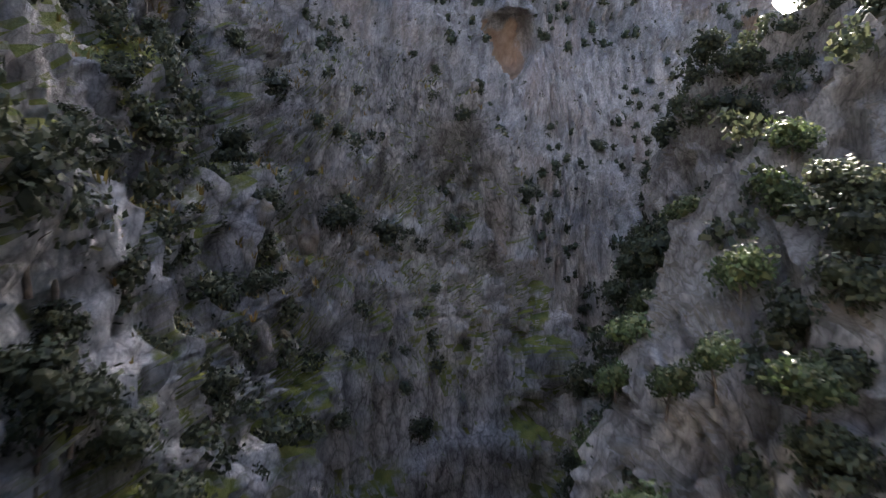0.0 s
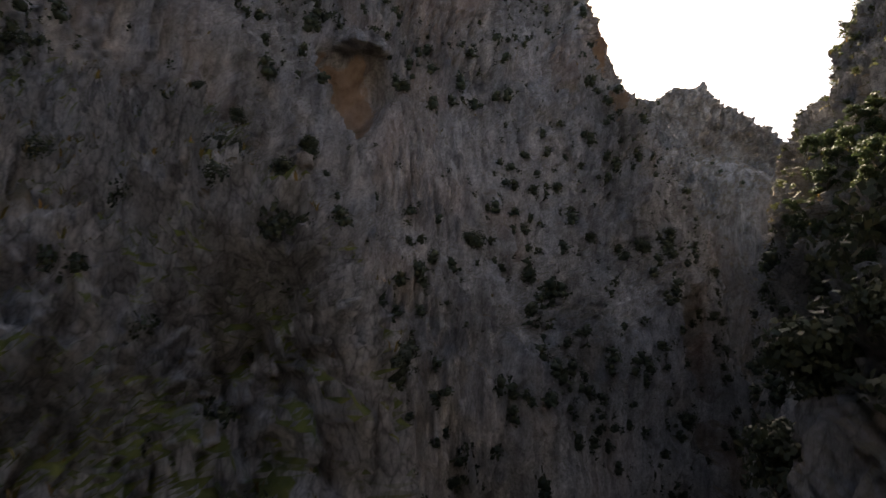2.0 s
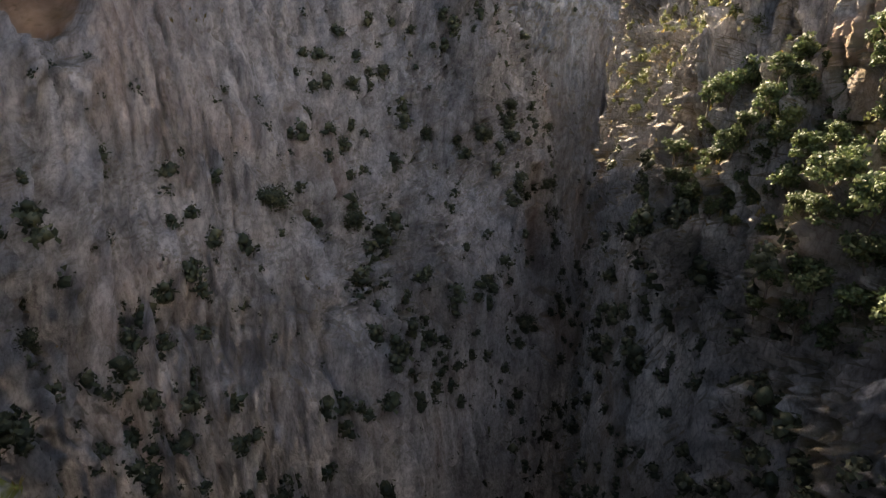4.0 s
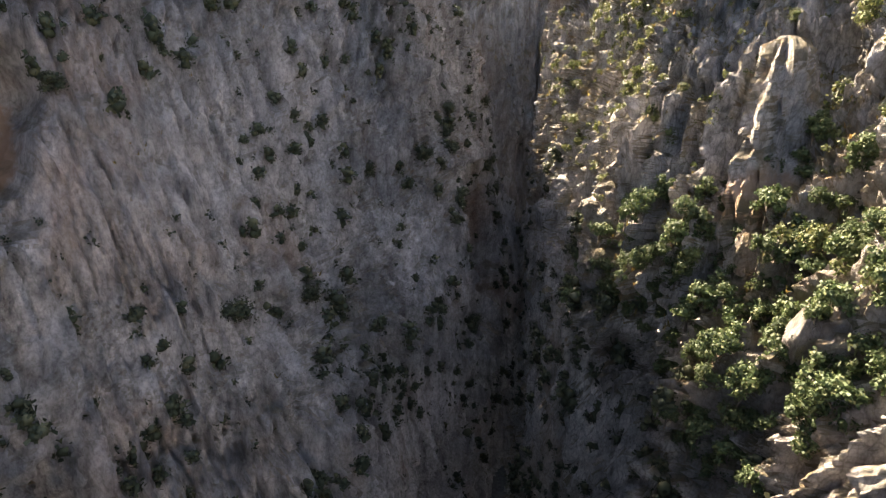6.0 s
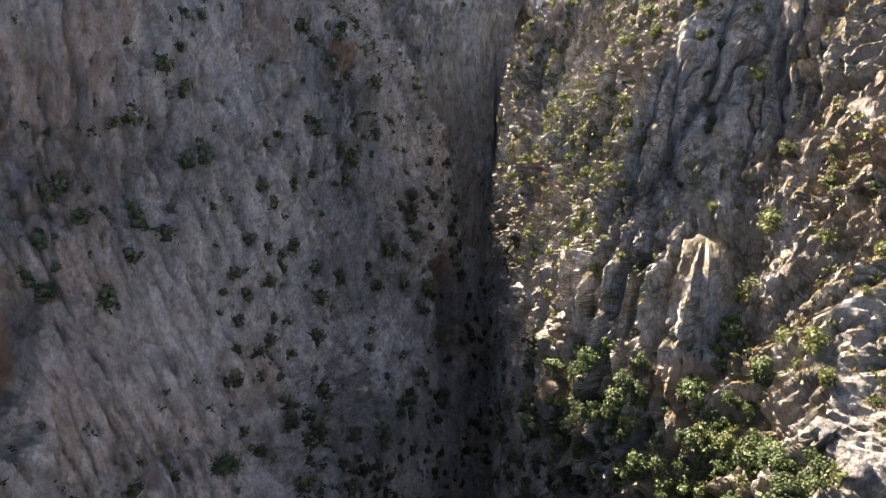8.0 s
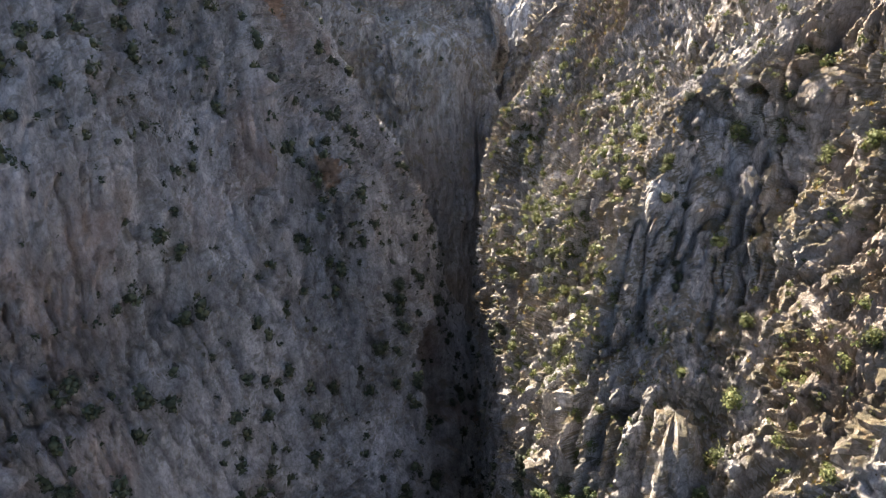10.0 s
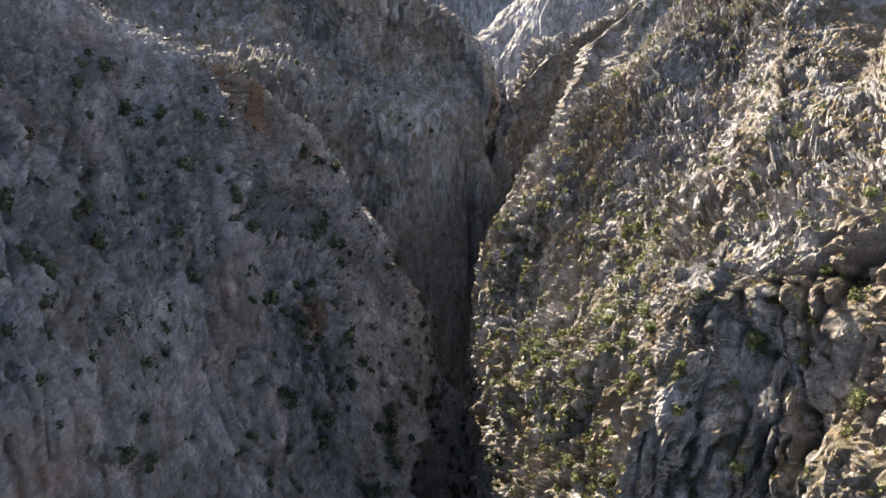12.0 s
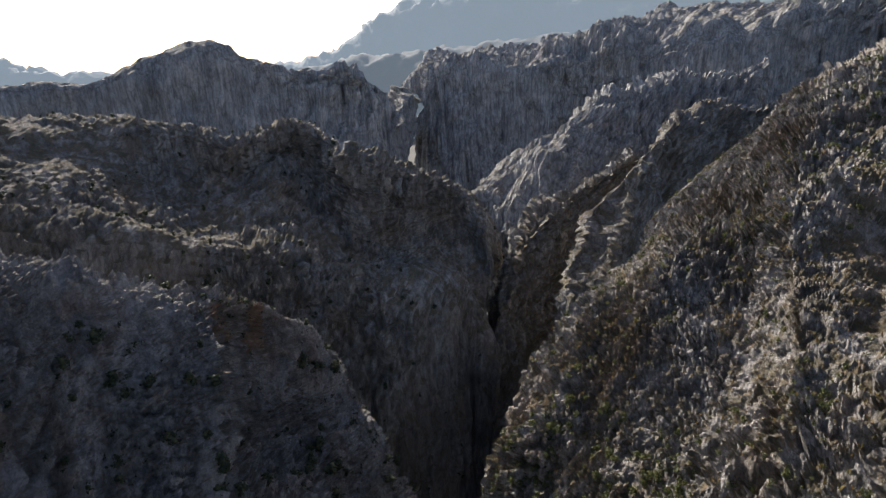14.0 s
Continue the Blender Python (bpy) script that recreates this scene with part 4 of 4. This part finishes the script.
def stuff(name, templates, places, seed, low, high, material, label, category):
    """One mesh of many small plants."""
    rng = np.random.default_rng(seed)
    V, L, S = [], [], []
    at = 0
    arrays = []
    for v, f in templates:
        sizes = np.array([len(q) for q in f])
        arrays.append((v, np.concatenate([np.array(q) for q in f]), sizes))
    for q in places:
        v, loops, sizes = arrays[rng.integers(len(arrays))]
        a, s = rng.uniform(0, 6.28), rng.uniform(low, high)
        c, d = math.cos(a) * s, math.sin(a) * s
        V.append(np.stack([v[:, 0] * c - v[:, 1] * d, v[:, 0] * d + v[:, 1] * c, v[:, 2] * s * rng.uniform(0.8, 1.2)], 1) + q)
        L.append(loops + at)
        S.append(sizes)
        at += len(v)
    if not V:
        return
    V, L, S = np.concatenate(V), np.concatenate(L), np.concatenate(S)
    me = bpy.data.meshes.new(name)
    me.vertices.add(len(V))
    me.vertices.foreach_set("co", V.reshape(-1))
    me.loops.add(len(L))
    me.loops.foreach_set("vertex_index", L.astype(np.int32))
    me.polygons.add(len(S))
    me.polygons.foreach_set("loop_start", np.concatenate([[0], np.cumsum(S)[:-1]]).astype(np.int32))
    me.polygons.foreach_set("loop_total", S.astype(np.int32))
    me.update(calc_edges=True)
    me.materials.append(material)
    tagged(new(name, me), label, category, kind="stuff")


def tuft(seed, blades=5):
    """A tuft of long dry grass."""
    rng = np.random.default_rng(seed)
    v, f = [], []
    for b in range(blades):
        a, lean, h = rng.uniform(0, 6.28), rng.uniform(0.1, 0.6), rng.uniform(0.35, 0.7)
        o = np.array((math.cos(a), math.sin(a), 0))
        s = np.array((-o[1], o[0], 0)) * 0.07
        base, mid, tip = o * 0.12, o * (0.12 + lean * 0.4) + (0, 0, h * 0.7), o * (0.15 + lean) + (0, 0, h)
        i = len(v)
        v += [base - s, base + s, mid + s * 0.8, mid - s * 0.8, tip]
        f += [[i, i + 1, i + 2, i + 3], [i + 3, i + 2, i + 4]]
    return np.array(v), f


# ---------------------------------------------------------------- rocks that stand out of the slopes
def rock_form(seed, tall, subdivisions):
    """An uneven limestone block or pinnacle with rain flutes and a broken top."""
    bm = bmesh.new()
    bmesh.ops.create_icosphere(bm, subdivisions=subdivisions, radius=1.0)
    v = np.array([x.co for x in bm.verts])
    f = [[x.index for x in face.verts] for face in bm.faces]
    bm.free()
    rng = np.random.default_rng(seed)
    d = 0.5 * blocky(v * (1.3, 1.3, 0.8) + seed, seed) + 0.3 * ridged(v * (2.6, 2.6, 0.7) + seed, 2, seed + 3) + 0.16 * vnoise(v * 6 + seed, seed + 5)
    v = v * (1 + d[:, None])
    for k in range(4):
        n = rng.normal(size=3)
        n[2] = abs(n[2]) * 0.5
        n /= np.linalg.norm(n)
        over = np.maximum(0, v @ n - rng.uniform(0.6, 0.9))
        v = v - over[:, None] * n * 0.85
    return v * (1, rng.uniform(0.7, 1.1), tall), f


def rock_parts(parent, places, forms, seed, low, high):
    """Blocks of the slope, each an object of its own."""
    rng = np.random.default_rng(seed)
    for q in places:
        ob = new("rock", forms[rng.integers(len(forms))])
        s = rng.uniform(low, high) * rng.uniform(0.7, 1.0)
        ob.parent = parent
        ob.matrix_basis = Matrix.LocRotScale(Vector(q), Euler((rng.uniform(-0.3, 0.3), rng.uniform(-0.3, 0.3), rng.uniform(0, 6.28))), (s, s, s * rng.uniform(0.8, 1.3)))


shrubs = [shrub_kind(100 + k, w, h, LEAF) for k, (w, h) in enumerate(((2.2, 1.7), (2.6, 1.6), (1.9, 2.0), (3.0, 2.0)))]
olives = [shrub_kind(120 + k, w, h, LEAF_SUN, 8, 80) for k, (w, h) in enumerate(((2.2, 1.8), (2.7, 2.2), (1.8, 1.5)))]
bushes = [shrub_kind(130 + k, w, h, LEAF_TREE, 9, 100) for k, (w, h) in enumerate(((2.2, 1.7), (2.6, 2.0), (1.9, 1.8)))]
trees = [tree_kind(140 + k, w, h, LEAF_TREE) for k, (w, h) in enumerate(((3.2, 3.6), (3.8, 4.2), (2.8, 3.9), (3.4, 3.2)))]


face = lambda x, y, z: ((x > -30) & (x < 114) & (z > 30) & (z < 138)).astype(float)

# trees and shrubs of the sunlit belt above the slot
belt = lambda x, y, z: ((x > 42) & (x < 66) & (y > 50) & (y < 82) & (z > 66) & (z < 88 - 1.2 * np.maximum(0, y - 66))).astype(float)
plant(trees, sites(SIDE, 210, 1, belt, (-0.3, 1.0), 7.0, 0.9, 1.7), 11, 0.42, 0.8, "sunlit grey-green evergreen tree rooted in the cliff", "tree", "trees on the sunlit cliff")
rib_left = lambda x, y, z: ((x > 58) & (x < 112) & (y > 72) & (y < 124) & (z > 74) & (z < 112)).astype(float)
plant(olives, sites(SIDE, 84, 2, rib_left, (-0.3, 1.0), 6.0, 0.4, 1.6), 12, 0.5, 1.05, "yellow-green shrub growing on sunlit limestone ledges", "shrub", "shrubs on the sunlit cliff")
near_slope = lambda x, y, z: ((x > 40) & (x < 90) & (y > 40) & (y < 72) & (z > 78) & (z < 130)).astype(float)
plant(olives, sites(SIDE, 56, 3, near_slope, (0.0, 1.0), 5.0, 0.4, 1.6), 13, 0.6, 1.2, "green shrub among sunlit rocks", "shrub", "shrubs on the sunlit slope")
# dark shrubs of the shaded wall and the spur
front = lambda x, y, z: ((x > -5) & (x < 112) & (z > 30) & (z < 112)).astype(float)
plant(shrubs, sites(WALL, 44, 4, front, (-0.3, 1.0), 10.0, 0.5, 2.0), 14, 0.9, 1.6, "dark evergreen shrub clinging to the shaded cliff", "shrub", "shrubs on the shaded wall")
plant(shrubs, sites(SPUR, 50, 5, lambda x, y, z: ((y > 12) & (z > 40) & (x > -40)).astype(float), (0.0, 1.0), 8.0, 0.5, 2.2), 15, 0.7, 1.5, "dark shrub on a grassy ledge of the spur", "shrub", "shrubs on the near spur")
plant(shrubs, sites(SPUR, 16, 8, lambda x, y, z: ((y > 8) & (y < 42) & (z > 44) & (z < 72) & (x > -26)).astype(float), (-0.2, 1.0), 8.0, 0.7, 2.0), 18, 0.9, 1.6, "broad dark shrub on the steep side of the spur", "shrub", "shrubs on the near spur")
broad = np.array([(-8.5, 12.5, 57), (-8.6, 14, 56.5), (-7.7, 11.7, 53), (-6.9, 12.1, 52.2), (-7.6, 11.3, 52.1), (-7.2, 13.6, 51), (-6.7, 44.7, 57.5), (-3.7, 47.9, 56.3), (-9.8, 47.6, 60.6), (-0.7, 49.1, 55.1), (-8.1, 13.8, 51.1), (-9.2, 22.9, 55.6), (-9.5, 33.2, 58), (-6.7, 43.7, 57), (-11.4, 35.1, 62.1), (-10.5, 26.1, 53.4), (-11.2, 24.8, 60.7)])
plant(shrubs, settle(SPUR, broad), 19, 0.9, 1.7, "broad dark shrub on the steep side of the spur", "shrub", "shrubs on the near spur")
bushy = np.array([(8.2, 18.4, 53.4), (7.2, 17.6, 52), (9.6, 15.6, 56.2), (7.4, 13.2, 53.2), (8, 12, 53.6), (6.6, 18.8, 49.5), (12.4, 17, 58.4), (11, 21.4, 57.6), (9.2, 10.4, 54.6), (14.6, 18.8, 60.6), (8.8, 19.8, 54.4), (6.2, 11.4, 50.6)])
plant(bushes, settle(RIB, bushy), 20, 0.75, 1.3, "green bush in a cleft of the pale rib", "bush", "bushes on the near rib")
shady = np.array([(12.4, 13.4, 57), (12.2, 12.9, 55.2), (11.3, 12, 53.5), (10.5, 10.6, 52.3), (11.2, 12.4, 53.5), (9.9, 10.6, 52.2), (13, 14.2, 57.8), (12.9, 15.2, 58), (11, 14, 54.4)])
plant(shrubs, settle(RIB, shady), 22, 0.7, 1.2, "dark bush on the side of the pale rib", "bush", "bushes on the near rib")
plant(shrubs, sites(RIB_DARK, 84, 6, lambda x, y, z: ((z > 38) & (z < 74) & (x < 34) & (y > 30)).astype(float), (-0.2, 1.0), 6.0, 0.9, 2.0), 16, 0.9, 1.8, "dark bush on the overgrown shaded rib", "bush", "bushes on the dark rib")
plant(shrubs, sites(SIDE, 14, 7, lambda x, y, z: ((y > 40) & (x < 110) & (z > 25) & (z < 72)).astype(float), (-0.3, 1.0), 9.0, 0.5, 2.2), 17, 0.7, 1.4, "dark bush on the shaded foot of the cliff", "bush", "bushes below the sunlit belt")
cleft = np.array([(84 - 12.7 * f + 0.7 * math.sin(9 * k), 78.6 - 6.6 * f + 0.9 * math.cos(7 * k), 119.5 - 20.3 * f) for k, f in enumerate(np.linspace(0, 1.3, 20))])
plant(shrubs, settle(SIDE, cleft), 21, 0.35, 0.7, "dark shrub in the shaded cleft beside the prow", "shrub", "shrubs in the cleft")
for kind in (*shrubs, *olives, *bushes, *trees):
    for o in (*kind.children, kind):
        bpy.data.objects.remove(o)

small = [foliage(200 + k, 1.9, 1.7, 5, 17, 0.165, 0.21, 0.72) for k in range(6)]
sunny = [foliage(260 + k, 1.9, 1.5, 5, 20, 0.17, 0.24, 0.0) for k in range(5)]
dense = [foliage(240 + k, 2.0, 1.5, 5, 28, 0.15, 0.25, 0.0) for k in range(4)]
stuff("shrubs_near", dense, np.concatenate([sites(SPUR, 240, 22, lambda x, y, z: (z > 40) * 1.0, (-0.1, 1.0), 8.0, 0.5, 1.5),
    sites(SPUR, 150, 23, lambda x, y, z: ((y > 6) & (y < 36) & (z > 46) & (z < 68) & (x > -22)) * 1.0, (-0.3, 1.0), 6.0, 0.6, 1.3), sites(RIB, 40, 36, lambda x, y, z: ((z > 40) & (z < 66) & (x < 24)) * 1.0, (-0.4, 1.0), 4.0, 0.4, 1.2), sites(RIB_DARK, 760, 56, lambda x, y, z: ((z > 30) & (z < 76) & (x < 40)) * 1.0, (-0.6, 1.0), 6.0, 1.0, 1.1)]), 49, 0.5, 1.4, LEAF, "small dark shrubs on the near rocks", "shrubs")
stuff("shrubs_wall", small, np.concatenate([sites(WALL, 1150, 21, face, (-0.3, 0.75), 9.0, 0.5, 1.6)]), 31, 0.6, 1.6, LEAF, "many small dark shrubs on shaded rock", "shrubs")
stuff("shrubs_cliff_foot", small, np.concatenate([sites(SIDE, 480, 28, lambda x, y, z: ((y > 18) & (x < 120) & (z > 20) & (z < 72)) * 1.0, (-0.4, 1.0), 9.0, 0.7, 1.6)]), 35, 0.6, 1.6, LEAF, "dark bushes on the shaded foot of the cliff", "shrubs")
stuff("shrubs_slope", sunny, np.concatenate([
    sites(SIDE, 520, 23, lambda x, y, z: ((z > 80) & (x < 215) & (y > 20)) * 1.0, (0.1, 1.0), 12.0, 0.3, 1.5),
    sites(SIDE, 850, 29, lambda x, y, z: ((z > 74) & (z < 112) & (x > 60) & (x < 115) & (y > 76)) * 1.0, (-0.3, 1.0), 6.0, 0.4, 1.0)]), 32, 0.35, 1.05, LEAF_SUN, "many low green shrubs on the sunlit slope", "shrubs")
stuff("shrubs_bluff", small, sites(BLUFF, 420, 24, lambda x, y, z: (z > 40) * 1.0, (-0.3, 1.0), 16.0, 0.5, 2.0), 33, 0.5, 1.2, LEAF, "many dark shrubs on the bluff", "shrubs")
low = [foliage(230 + k, 1.1, 0.8, 3, 10, 0.14, 0.2, 0.0) for k in range(5)]
tiny = [foliage(220 + k, 1.2, 1.1, 2, 9, 0.17, 0.16, 0.5) for k in range(5)]
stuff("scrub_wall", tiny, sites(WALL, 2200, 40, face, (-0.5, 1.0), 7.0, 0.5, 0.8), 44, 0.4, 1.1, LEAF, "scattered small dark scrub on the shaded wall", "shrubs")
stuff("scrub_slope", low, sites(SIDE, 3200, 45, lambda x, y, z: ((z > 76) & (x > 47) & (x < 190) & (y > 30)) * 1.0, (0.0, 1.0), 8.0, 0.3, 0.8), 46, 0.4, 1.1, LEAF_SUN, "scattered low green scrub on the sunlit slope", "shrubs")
# bushes of the slot, many of them added low down to darken its shaded depth
stuff("bushes_slot", small, np.concatenate([
    sites(SIDE, 320, 37, lambda x, y, z: ((x > 28) & (x < 78) & (y > 40) & (y < 96) & (z > 8) & (z < 66)) * 1.0, (-0.4, 1.0), 8.0, 0.8, 1.8),
    sites(WALL, 300, 38, lambda x, y, z: ((x > -5) & (x < 100) & (z > 8) & (z < 74)) * (1.2 - z / 90), (-0.4, 1.0), 9.0, 0.6, 1.8)]), 39, 0.9, 1.9, LEAF, "dense dark bushes low in the slot, added to darken it", "shrubs")
tufts = [tuft(300 + k) for k in range(5)]
stuff("dry_grass", tufts, np.concatenate([
    sites(SIDE, 6500, 25, lambda x, y, z: ((z > 70) & (x < 165) & (y > 35)) * 1.0, (0.25, 1.0), 5.0, 0.25, 0.5),
    sites(SPUR, 3400, 26, lambda x, y, z: ((z > 52) & (y > 15)) * 1.0, (0.35, 1.0), 6.0, 0.1, 0.5),
    sites(WALL, 900, 27, lambda x, y, z: (z > 60) * 1.0, (0.4, 1.0), 7.0, 0.1, 0.5)]), 34, 0.35, 1.0, GRASS, "tufts of yellow dry grass on the ledges", "grass")

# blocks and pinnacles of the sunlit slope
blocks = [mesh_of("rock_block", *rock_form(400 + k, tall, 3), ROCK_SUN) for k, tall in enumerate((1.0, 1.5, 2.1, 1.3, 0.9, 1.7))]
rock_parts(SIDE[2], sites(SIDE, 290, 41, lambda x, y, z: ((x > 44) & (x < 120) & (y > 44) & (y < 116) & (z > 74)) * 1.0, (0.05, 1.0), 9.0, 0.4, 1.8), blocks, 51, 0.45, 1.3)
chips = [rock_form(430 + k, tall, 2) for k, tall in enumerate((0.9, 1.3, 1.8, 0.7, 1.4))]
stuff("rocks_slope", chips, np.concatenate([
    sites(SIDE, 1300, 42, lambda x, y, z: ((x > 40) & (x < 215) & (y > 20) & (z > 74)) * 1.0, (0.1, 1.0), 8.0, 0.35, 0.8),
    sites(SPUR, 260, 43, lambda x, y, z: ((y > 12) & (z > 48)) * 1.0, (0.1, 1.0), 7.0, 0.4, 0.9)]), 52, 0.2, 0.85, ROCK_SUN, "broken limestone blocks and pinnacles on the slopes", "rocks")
